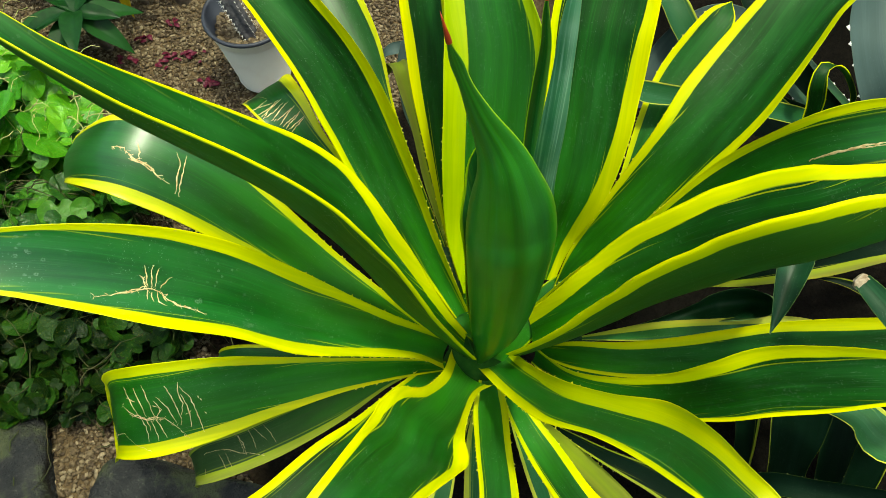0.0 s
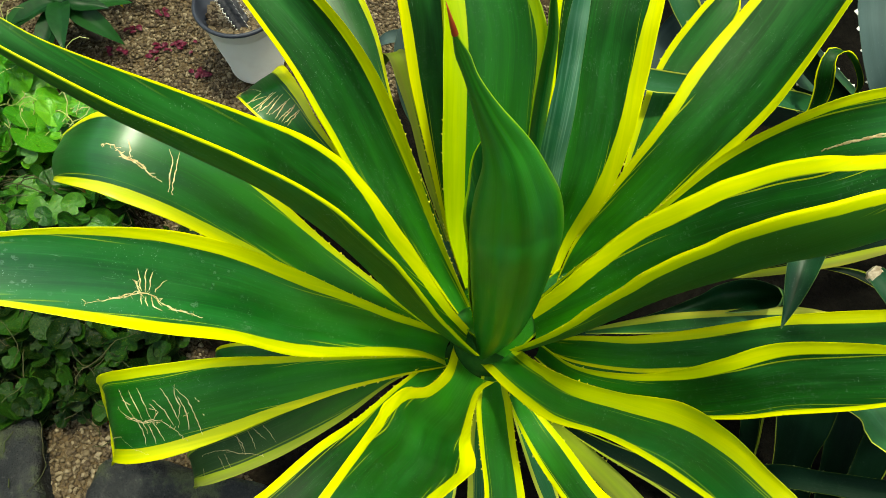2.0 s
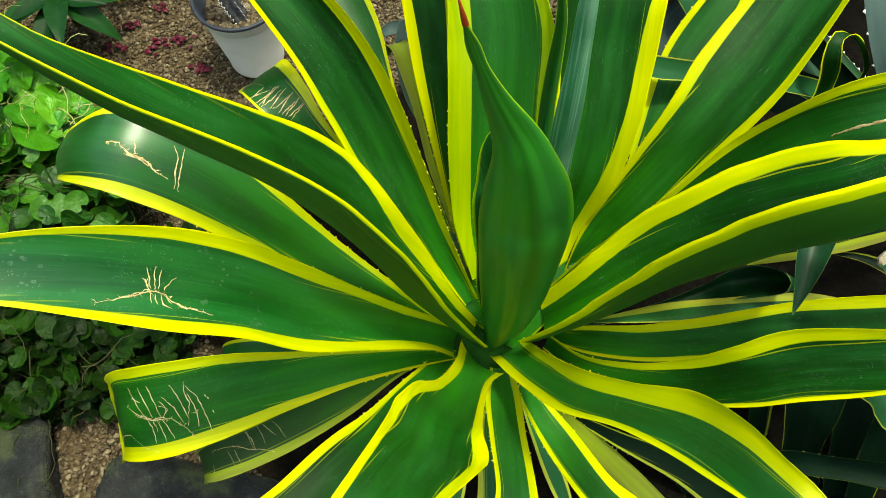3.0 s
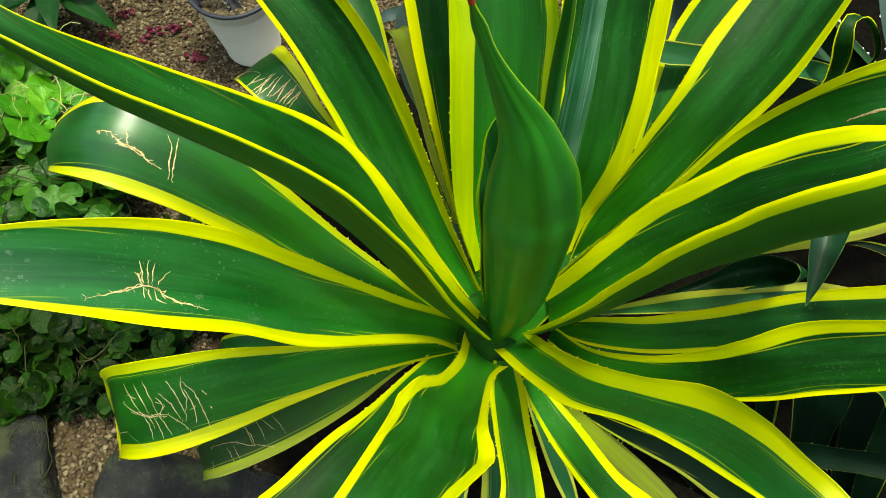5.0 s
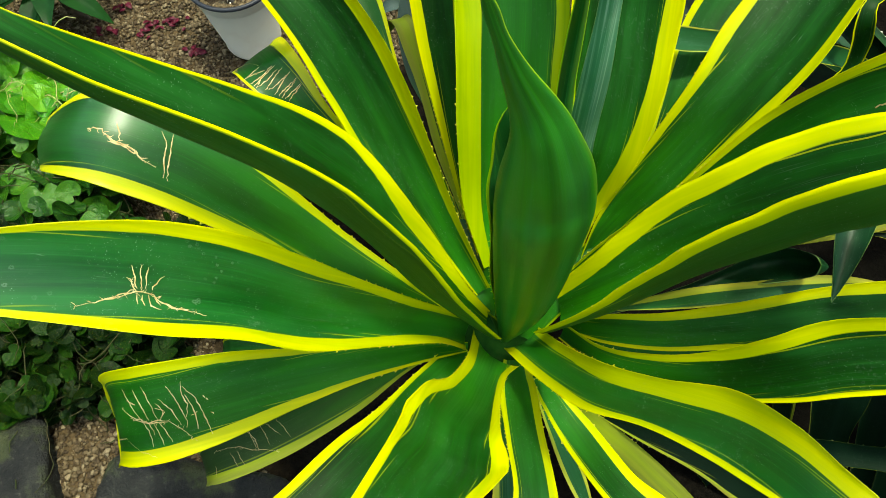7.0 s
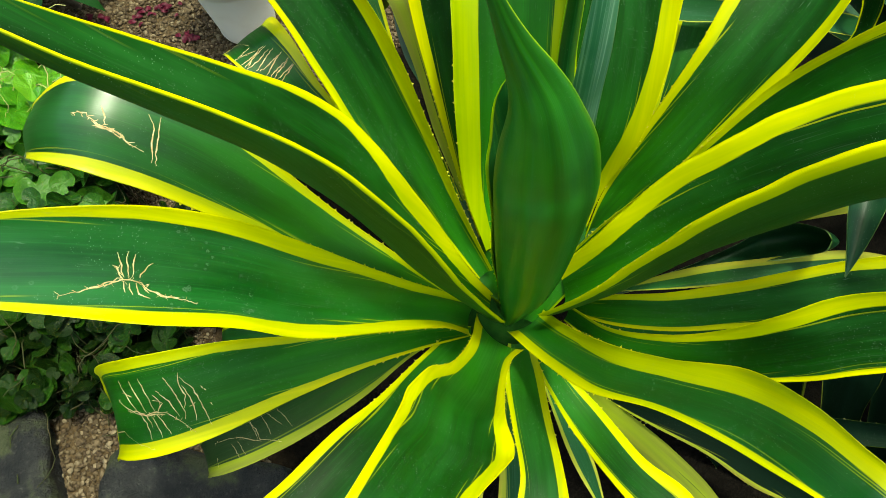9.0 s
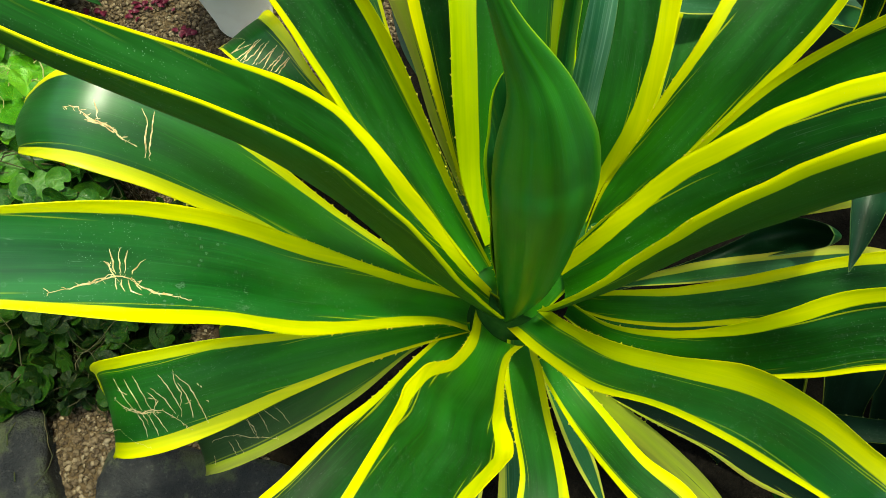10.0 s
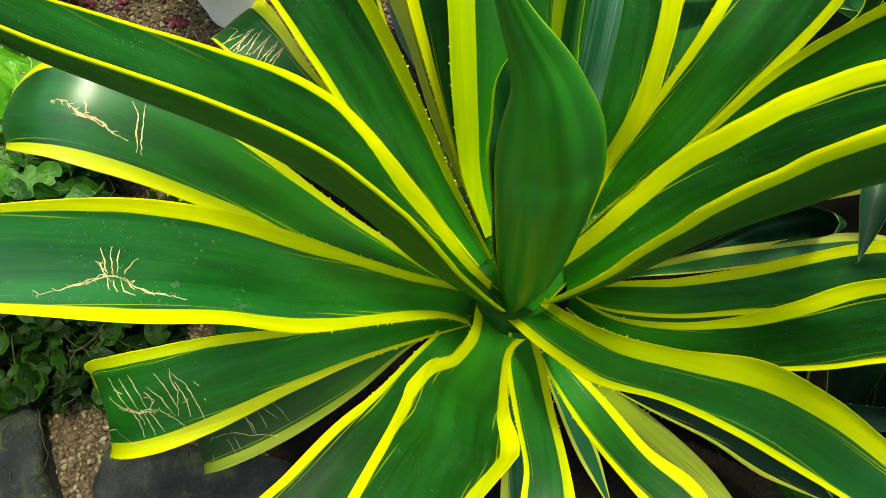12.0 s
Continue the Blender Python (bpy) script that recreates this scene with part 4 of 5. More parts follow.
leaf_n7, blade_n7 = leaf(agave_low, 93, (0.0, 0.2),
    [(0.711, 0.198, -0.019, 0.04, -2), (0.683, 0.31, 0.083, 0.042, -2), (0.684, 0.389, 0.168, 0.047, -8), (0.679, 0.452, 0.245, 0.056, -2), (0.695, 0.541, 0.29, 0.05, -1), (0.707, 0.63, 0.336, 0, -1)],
    camber=0.08, seed=45, material=MAT_DEEP_SHADE, spine=False)
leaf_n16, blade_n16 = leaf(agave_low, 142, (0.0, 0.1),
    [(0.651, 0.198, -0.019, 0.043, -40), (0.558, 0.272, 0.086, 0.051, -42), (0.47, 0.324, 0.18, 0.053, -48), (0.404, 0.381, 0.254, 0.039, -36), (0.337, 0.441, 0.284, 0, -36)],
    camber=0.08, seed=46, material=MAT_DEEP_SHADE, spine=False)
leaf_n4, blade_n4 = leaf(agave_grey, 149, (0.0, 0.0),
    [(1.051, 0.92, 0.483, 0.136, -69), (0.942, 0.882, 0.644, 0.135, -67), (0.845, 0.882, 0.778, 0.127, -60), (0.804, 0.934, 0.849, 0.138, -40), (0.799, 1.001, 0.884, 0.134, -37), (0.803, 1.069, 0.918, 0.106, -38), (0.805, 1.177, 0.973, 0, -38)],
    camber=0.1, seed=47, material=MAT_STEEL, teeth=0.95, tooth=0.007, gap=0.03, spine=False)
leaf_n15, blade_n15 = leaf(agave_grey, 174, (0.0, 0.0),
    [(1.042, 0.946, 0.407, 0.064, -41), (0.814, 1.081, 0.565, 0.093, -32), (0.656, 1.125, 0.678, 0.098, -18), (0.57, 1.107, 0.713, 0.118, -18), (0.491, 1.045, 0.704, 0.13, -38), (0.448, 1.004, 0.661, 0.108, -42), (0.4, 0.993, 0.61, 0, -42)],
    camber=0.1, seed=48, material=MAT_STEEL, tooth=0.006, gap=0.03, spine=False)
leaf_n9, blade_n9 = leaf(agave_far, -174, (0.1, 0.1),
    [(1.006, 0.913, 0.435, 0.045, -46), (0.754, 0.893, 0.672, 0.038, -24), (0.621, 0.862, 0.768, 0.036, -26), (0.512, 0.852, 0.808, 0.035, -28), (0.415, 0.849, 0.829, 0.036, -28), (0.346, 0.845, 0.849, 0.038, -28), (0.296, 0.864, 0.859, 0, -28)],
    camber=0.1, seed=49, material=MAT_SHADED_OLD, spine=False)
leaf_n10, blade_n10 = leaf(agave_far, 161, (0.05, 0.12),
    [(1.031, 0.919, 0.438, 0.013, -65), (0.745, 0.971, 0.599, 0.032, -32), (0.597, 1.022, 0.692, 0.046, -31), (0.52, 1.034, 0.721, 0.043, -36), (0.478, 1.077, 0.765, 0.055, -37), (0.453, 1.122, 0.788, 0.05, -22), (0.403, 1.195, 0.803, 0, -22)],
    camber=0.1, seed=50, material=MAT_SHADED_OLD, spine=False)
leaf_n13, blade_n13 = leaf(agave_small, -175, (0.0, 0.0),
    [(-0.013, 1.267, 0.391, 0.041, -96), (-0.04, 1.263, 0.479, 0.047, -66), (-0.092, 1.244, 0.514, 0.029, -48), (-0.139, 1.232, 0.508, 0.028, 3), (-0.173, 1.253, 0.429, 0, 3)],
    camber=0.1, seed=51, material=MAT_STEEL, spine=False)
leaf_n14, blade_n14 = leaf(agave_small, 114, (0.0, 0.0),
    [(-0.032, 1.033, 0.406, 0.039, -23), (-0.056, 1.061, 0.51, 0.065, -15), (-0.07, 1.101, 0.598, 0.063, -14), (-0.083, 1.141, 0.641, 0.019, -17), (-0.083, 1.148, 0.644, 0, -17)],
    camber=0.05, seed=52, material=MAT_STEEL, teeth=0, spine=False)
# leaves n18 to n23 are added near-black fillers that darken the gaps
leaf_n18, blade_n18 = leaf(agave_low, 79, (0.0, 0.04),
    [(0.932, 0.195, -0.021, 0.054, 6), (0.93, 0.258, 0.078, 0.071, 7), (0.935, 0.324, 0.18, 0.082, 5), (0.953, 0.392, 0.259, 0.086, 5), (0.983, 0.463, 0.318, 0.072, 5), (1.032, 0.565, 0.37, 0, 5)],
    camber=0.08, seed=53, material=MAT_DEEP_SHADE, spine=False)
leaf_n19, blade_n19 = leaf(agave_low, 77, (0.0, 0.0),
    [(0.881, 0.182, -0.05, 0.04, 8), (0.898, 0.255, 0.01, 0.067, 7), (0.912, 0.323, 0.067, 0.086, 7), (0.928, 0.398, 0.127, 0.099, 6), (0.95, 0.482, 0.17, 0.078, 6), (0.977, 0.59, 0.225, 0, 6)],
    camber=0.08, seed=54, material=MAT_DEEP_SHADE, spine=False)
leaf_n20, blade_n20 = leaf(agave_low, 130, (0.0, 0.0),
    [(0.597, 0.2, -0.041, 0.038, -25), (0.564, 0.267, 0.016, 0.056, -27), (0.511, 0.326, 0.068, 0.065, -22), (0.465, 0.385, 0.098, 0.049, -17), (0.392, 0.444, 0.128, 0, -17)],
    camber=0.08, seed=55, material=MAT_DEEP_SHADE, spine=False)
leaf_n21, blade_n21 = leaf(agave_far, 145, (0.0, 0.0),
    [(1.068, 0.929, 0.398, 0.034, -49), (0.914, 0.987, 0.517, 0.043, -62), (0.8, 1.053, 0.596, 0.043, -53), (0.718, 1.126, 0.655, 0.054, -31), (0.658, 1.22, 0.703, 0.052, -23), (0.61, 1.306, 0.747, 0, -23)],
    camber=0.08, seed=56, material=MAT_DEEP_SHADE, spine=False)
leaf_n22, blade_n22 = leaf(agave_far, 165, (0.0, 0.0),
    [(1.042, 0.917, 0.392, 0.05, -40), (0.88, 0.976, 0.489, 0.102, -24), (0.754, 0.997, 0.545, 0.105, -26), (0.629, 1.023, 0.581, 0.089, -26), (0.526, 1.052, 0.573, 0, -26)],
    camber=0.08, seed=57, material=MAT_DEEP_SHADE, spine=False)
leaf_n23, blade_n23 = leaf(agave_right, -166, (0.0, 0.0),
    [(1.487, 0.934, 0.401, 0.067, -49), (1.221, 0.871, 0.503, 0.084, -33), (1.049, 0.818, 0.521, 0.077, -29), (0.906, 0.77, 0.497, 0.065, -24), (0.781, 0.758, 0.468, 0.047, -22), (0.69, 0.757, 0.445, 0, -22)],
    camber=0.08, seed=58, material=MAT_DEEP_SHADE, spine=False)
leaf_z1, blade_z1 = leaf(agave, 42, (0.1, 0.1),
    [(0.103, 0.464, 0.52, 0.038, 38), (0.144, 0.507, 0.587, 0.063, 19), (0.188, 0.542, 0.609, 0.065, 19), (0.248, 0.59, 0.618, 0.051, 16), (0.321, 0.664, 0.6, 0, 16)],
    camber=0.1, seed=59, material=MAT_BACKLIT, teeth=0, spine=False)
leaf_z2, blade_z2 = leaf(agave, 113, (0.1, 0.1),
    [(0.071, 0.471, 0.524, 0.017, 148), (0.041, 0.539, 0.59, 0.057, -9), (0.017, 0.588, 0.622, 0.066, -8), (-0.01, 0.655, 0.629, 0.053, -4), (-0.037, 0.732, 0.612, 0, -4)],
    camber=0.1, seed=60, material=MAT_BACKLIT, teeth=0, spine=False)
SPEAR = [(0.071, 0.464, 0.520, 0.0171), (0.087, 0.470, 0.625, 0.0710), (0.091, 0.471, 0.692, 0.0903), (0.094, 0.475, 0.772, 0.1058), (0.091, 0.468, 0.914, 0.1160), (0.088, 0.461, 1.013, 0.1184), (0.086, 0.465, 1.060, 0.1157), (0.080, 0.462, 1.125, 0.0991), (0.070, 0.459, 1.192, 0.0676), (0.057, 0.462, 1.237, 0.0473), (0.037, 0.458, 1.293, 0.0276), (0.021, 0.453, 1.345, 0.0142), (0.012, 0.451, 1.378, 0.0130), (0.006, 0.446, 1.405, 0.0057), (-0.000, 0.444, 1.435, 0.0009)]

stem(agave_right, 1.50, 0.52, 0.36, 0.05, MAT_CORE)
stem(agave_low, 0.72, 0.20, 0.05, 0.06, MAT_CORE)
stem(agave_grey, 1.30, 1.16, 0.50, 0.06, MAT_CORE)
stem(agave_far, 1.20, 1.10, 0.46, 0.04, MAT_CORE)
stem(agave_small, 0.00, 1.18, 0.42, 0.03, MAT_CORE)


def cut_end(owner, blade):
    """Dry ragged tissue over the cut end of a leaf."""
    rng = random.Random(5)
    verts, faces = [], []
    n = 14
    c, t, s, nn, w = blade.centre[-1], blade.tangent[-1], blade.side[-1], blade.norm[-1], blade.width[-1]
    for ring, a in enumerate((-0.006, 0.001, 0.005)):
        for q in range(n):
            th = q * 2 * math.pi / n
            grow = (1.0, 1.06, 0.8)[ring]
            verts.append(c + s * math.cos(th) * w * 0.5 * grow + nn * math.sin(th) * 0.006 * grow - nn * 0.006 + t * (a + rng.uniform(-0.002, 0.002)))
    for r in range(2):
        for q in range(n):
            faces.append((r * n + q, r * n + (q + 1) % n, (r + 1) * n + (q + 1) % n, (r + 1) * n + q))
    faces.append(tuple(2 * n + q for q in range(n)))
    part("cut_end", verts, faces, MAT_CUT, owner, "dry tan cut end", smooth=False)


cut_end(leaf_n2, blade_n2)


def rolled_spear(plant, rows):
    """The tight cone of unopened leaves at the heart, rolled like a scroll, with its overlapping flap."""
    s, arc = glide([(*r, 0.0) for r in rows], 90)
    c, w = s[:, :3], np.maximum(s[:, 3], 0.001)
    t = unit(np.gradient(c, axis=0))
    right = np.array([1.0, 0.0, 0.0])
    x = unit(right - (t @ right)[:, None] * t)
    y = np.cross(t, x)  # away from the walk's side
    turns = np.radians(np.linspace(363, 363 - 390, 60))
    n, m = len(arc), len(turns)
    verts, uv, edge = np.empty((n, m, 3)), np.empty((n, m, 2)), np.empty((n, m))
    for j, th in enumerate(turns):
        f = j / (m - 1)
        layer = 1.0 - 0.03 * f
        lobe = 1.0 - 0.10 * math.cos(2 * th + 0.4)
        ring = x * math.cos(th) + y * (math.sin(th) * 0.62 * lobe)
        verts[:, j] = c + ring * (w[:, None] * 0.5 * layer)
        uv[:, j] = np.stack([0.05 * th + 0 * w, arc + 9.3], 1)
        edge[:, j] = f * w * 0.5 * abs(turns[-1] - turns[0]) - 0.0025 - 0.005 * np.exp(-((arc / arc[-1] - 0.38) / 0.2) ** 2)
    faces = [(i * m + j, i * m + j + 1, (i + 1) * m + j + 1, (i + 1) * m + j) for i in range(n - 1) for j in range(m - 1)]
    ob = part("leaf", verts.reshape(-1, 3), faces, MAT_SPEAR, plant, "rolled dark blue-green heart leaves in a pointed cone", uv=uv.reshape(-1, 2), attrs={"edge": edge.ravel(), "band": np.full(edge.size, 0.006)})
    p, d = c[-1], t[-1]
    ring_v, ring_f = [], []
    for a, r in ((-0.026, 0.0030), (-0.016, 0.0024), (-0.008, 0.0017), (0.002, 0.0010)):
        for q in range(10):
            th = q * math.pi / 5
            ring_v.append(p + d * a + r * (math.cos(th) * x[-1] + math.sin(th) * y[-1]))
    ring_v.append(p + d * 0.014)
    for k in range(3):
        for q in range(10):
            ring_f.append((k * 10 + q, k * 10 + (q + 1) % 10, k * 10 + 10 + (q + 1) % 10, k * 10 + 10 + q))
    ring_f += [(30 + q, 30 + (q + 1) % 10, 40) for q in range(10)]
    part("tip_spine", ring_v, ring_f, MAT_SPINE, ob, "orange-red tip spine")


rolled_spear(agave, SPEAR)

# ---- gravel, stones ----
k = Mat("gravel_stone", 0.8, 0.3)
gi = k.node("NewGeometry")
c1 = k.coord("Object")
base = k.ramp(gi.outputs["Random Per Island"], (0.0, (0.042, 0.028, 0.015)), (0.25, (0.072, 0.050, 0.026)), (0.55, (0.105, 0.077, 0.041)), (0.8, (0.15, 0.112, 0.062)), (1.0, (0.26, 0.21, 0.13)))
k.color(k.mix(k.math("MULTIPLY", k.step(k.noise(c1, 220, 3), 0.45, 0.75), 0.45), base, (0.13, 0.09, 0.06)))
k.bump(k.noise(c1, 500, 3), 0.5, 0.001)
MAT_GRAVEL = k.m


def stone_template(rng, cuts):
    bm = bmesh.new()
    bmesh.ops.create_icosphere(bm, subdivisions=cuts, radius=1.0)
    seed = rng.uniform(0, 90)
    for v in bm.verts:
        v.co *= 1 + 0.45 * noise.noise(v.co * 1.1 + Vector((seed, 0, 0))) + rng.uniform(-0.1, 0.1)
    bm.verts.ensure_lookup_table()
    co = np.array([v.co[:] for v in bm.verts])
    fa = np.array([[v.index for v in f.verts] for f in bm.faces])
    bm.free()
    return co, fa


def scatter_gravel():
    rng = random.Random(11)
    shapes = [stone_template(rng, 1) for _ in range(8)]
    verts, faces, base = [], [], 0
    for _ in range(135000):
        x, y = rng.uniform(-1.9, 0.4), rng.uniform(0.05, 2.6)
        if math.hypot(x + 0.85, y - 1.4) + 0.35 * noise.noise((x * 2, y * 2, 5)) > 1.45 or math.hypot(x - 0.1, y - 0.78) < 0.72:
            continue
        size = rng.choice((0.0034, 0.0043, 0.0052, 0.0062, 0.0078)) * rng.uniform(0.8, 1.25)
        co, fa = shapes[rng.randrange(8)]
        turn = np.array(Euler((rng.uniform(-0.6, 0.6), rng.uniform(-0.6, 0.6), rng.uniform(0, 6.3))).to_matrix())
        p = (co * (1.0, rng.uniform(0.6, 0.95), rng.uniform(0.3, 0.6)) * size) @ turn.T + (x, y, ground_height(x, y) + size * rng.uniform(0.1, 0.9))
        verts.append(p)
        faces.append(fa + base)
        base += len(co)
    v, f = np.vstack(verts), np.vstack(faces)
    me = bpy.data.meshes.new("gravel")
    me.vertices.add(len(v))
    me.vertices.foreach_set("co", v.astype(np.float32).ravel())
    me.loops.add(f.size)
    me.loops.foreach_set("vertex_index", f.astype(np.int32).ravel())
    me.polygons.add(len(f))
    me.polygons.foreach_set("loop_start", np.arange(0, f.size, 3, dtype=np.int32))
    me.update(calc_edges=True)
    me.validate()
    me.materials.append(MAT_GRAVEL)
    tagged(new("gravel", me), "loose tan and brown gravel over the bed", "gravel", kind="stuff")


scatter_gravel()

k = Mat("slate_rock", 0.7, 0.35)
c1 = k.coord("Object")
col = k.ramp(k.noise(c1, 14, 8, 0.68), (0.32, (0.006, 0.007, 0.008)), (0.5, (0.017, 0.018, 0.017)), (0.62, (0.033, 0.034, 0.030)), (0.78, (0.075, 0.074, 0.066)))
col = k.mix(k.math("MULTIPLY", k.step(k.noise(c1, 7, 6, 0.65), 0.5, 0.62), 0.6), col, (0.055, 0.07, 0.018))
col = k.mix(k.math("MULTIPLY", k.step(k.noise(c1, 110, 4), 0.6, 0.72), 0.3), col, (0.13, 0.125, 0.105))
col = k.mix(k.math("MULTIPLY", k.step(k.noise(c1, 38, 5, 0.7), 0.58, 0.68), 0.4), col, (0.014, 0.015, 0.016))
k.color(col)
k.bump(k.math("ADD", k.math("MULTIPLY", k.noise(c1, 22, 7, 0.65), 2.0), k.noise(c1, 170, 4)), 0.9, 0.010)
MAT_ROCK = k.m


def rock(x, y, sx, sy, sz, turn, seed, label):
    """A flat-topped quarried stone with chipped, rounded edges."""
    bm = bmesh.new()
    bmesh.ops.create_cube(bm, size=2.0)
    bmesh.ops.subdivide_edges(bm, edges=bm.edges[:], cuts=14, use_grid_fill=True)
    for v in bm.verts:
        p = v.co.copy()
        q = Vector((abs(p.x) ** 5 + 1e-9, abs(p.y) ** 5 + 1e-9, abs(p.z) ** 5 + 1e-9))
        p *= 1.0 / (q.x + q.y + q.z) ** 0.2
        w = 1 + 0.16 * noise.noise(p * 0.9 + Vector((seed, 0, 0))) + 0.05 * noise.noise(p * 3.1 + Vector((0, seed, 0))) + 0.02 * noise.noise(p * 9)
        v.co = Vector((p.x * sx * w, p.y * sy * w, p.z * sz * (1 + 0.2 * noise.noise(p * 1.7 + Vector((0, 0, seed))))))
    me = bpy.data.meshes.new("edging_stone")
    bm.to_mesh(me)
    bm.free()
    me.polygons.foreach_set("use_smooth", [True] * len(me.polygons))
    me.materials.append(MAT_ROCK)
    ob = new("edging_stone", me)
    ob.matrix_world = pose(x, y, sz * 0.45, 0, 0, turn)
    return tagged(ob, label, "stone", "edging stones")


rock(-0.60, 0.215, 0.21, 0.135, 0.075, -10, 3.0, "dark grey edging stone with a chipped top on the gravel")
rock(-1.08, 0.28, 0.15, 0.17, 0.07, 12, 8.0, "grey edging stone with green moss stains on the gravel")

# ---- white plant pot with a thorny stem ----
k = Mat("pot_plastic", 0.45, 0.4)
c1 = k.coord("Object")
k.color(k.mix(k.math("MULTIPLY", k.step(k.noise(c1, 14, 5), 0.5, 0.75), 0.4), (0.95, 0.90, 0.77), (0.84, 0.76, 0.62)))
MAT_POT = k.m
k = Mat("pot_inner", 0.5, 0.4)
k.color((0.028, 0.032, 0.045))
MAT_POT_IN = k.m
k = Mat("thorny_bark", 0.8, 0.2)
c1 = k.coord("Object")
k.color(k.ramp(k.noise(c1, 60, 4), (0.35, (0.035, 0.035, 0.04)), (0.7, (0.13, 0.125, 0.13))))
MAT_BARK = k.m


def lathe(rings, n=48):
    verts, faces = [], []
    for r, z in rings:
        for q in range(n):
            th = 2 * math.pi * q / n
            verts.append((r * math.cos(th), r * math.sin(th), z))
    for k in range(len(rings) - 1):
        for q in range(n):
            faces.append((k * n + q, k * n + (q + 1) % n, k * n + n + (q + 1) % n, k * n + n + q))
    return verts, faces


def build_pot(x, y):
    pot = new("plant_pot")
    pot.location = (x, y, 0.012)
    tagged(pot, "white plastic plant pot with a dark inside standing on gravel", "plant pot")
    v, f = lathe([(0.02, 0.0), (0.075, 0.0), (0.080, 0.004), (0.083, 0.014), (0.081, 0.018), (0.112, 0.215), (0.1125, 0.218), (0.115, 0.221), (0.121, 0.256)])
    part("body", v, f, MAT_POT, pot, "white plastic wall with a fine ring line")
    v, f = lathe([(0.121, 0.256), (0.127, 0.258), (0.129, 0.263), (0.127, 0.268), (0.122, 0.269), (0.117, 0.265), (0.108, 0.215), (0.02, 0.213)])
    part("rim", v, f, MAT_POT_IN, pot, "dark blue-grey rim and inside")
    rng = random.Random(4)
    shapes = [stone_template(rng, 1) for _ in range(4)]
    verts, faces, base = [], [], 0
    for _ in range(900):
        a, r = rng.uniform(0, 6.3), 0.098 * math.sqrt(rng.random())
        co, fa = shapes[rng.randrange(4)]
        s = rng.uniform(0.004, 0.009)
        verts.append(co * s + (r * math.cos(a), r * math.sin(a), 0.216 + rng.uniform(0, 0.008)))
        faces.append(fa + base)
        base += len(co)
    g = part("potting_gravel", np.vstack(verts), [tuple(map(int, q)) for q in np.vstack(faces)], MAT_GRAVEL, pot, "tan gravel filling the pot", smooth=False)
    g["kind"] = "stuff"
    # ribbed stem leaning back out of the pot
    s, arc = glide([(0.012, -0.045, 0.20, 0.019, 0), (-0.018, -0.035, 0.30, 0.020, 0), (-0.05, -0.01, 0.42, 0.019, 0), (-0.075, 0.03, 0.55, 0.014, 0), (-0.085, 0.05, 0.62, 0.004, 0)], 60)
    verts, faces, n = [], [], 30
    t = unit(np.gradient(s[:, :3], axis=0))
    xx = unit(np.cross(t, (0, 1, 0)))
    yy = np.cross(t, xx)
    for i in range(len(s)):
        for q in range(n):
            th = 2 * math.pi * q / n
            r = s[i, 3] * (1 + 0.28 * math.cos(5 * th))
            verts.append(s[i, :3] + r * (math.cos(th) * xx[i] + math.sin(th) * yy[i]))
    for i in range(len(s) - 1):
        for q in range(n):
            faces.append((i * n + q, i * n + (q + 1) % n, i * n + n + (q + 1) % n, i * n + n + q))
    st = part("stem", verts, faces, MAT_BARK, pot, "dark ribbed succulent stem with rows of pale thorns")
    tv, tf = [], []
    for i in range(2, len(s) - 4, 2):
        for rib in range(5):
            th = 2 * math.pi * rib / 5
            o = math.cos(th) * xx[i] + math.sin(th) * yy[i]
            p = s[i, :3] + o * s[i, 3] * 1.25
            for sg in (-1, 1):
                b = len(tv)
                d = unit(o + 0.5 * sg * t[i])
                tv += [p + t[i] * 0.0012, p - t[i] * 0.0012, p + np.cross(t[i], o) * 0.0012, p + d * 0.011]
                tf += [(b, b + 1, b + 3), (b + 1, b + 2, b + 3), (b + 2, b, b + 3)]
    th = part("thorns", tv, tf, MAT_PALE, st, "pale thorns in rows", smooth=False)
    th["kind"] = "stuff"


build_pot(-0.56, 1.583)

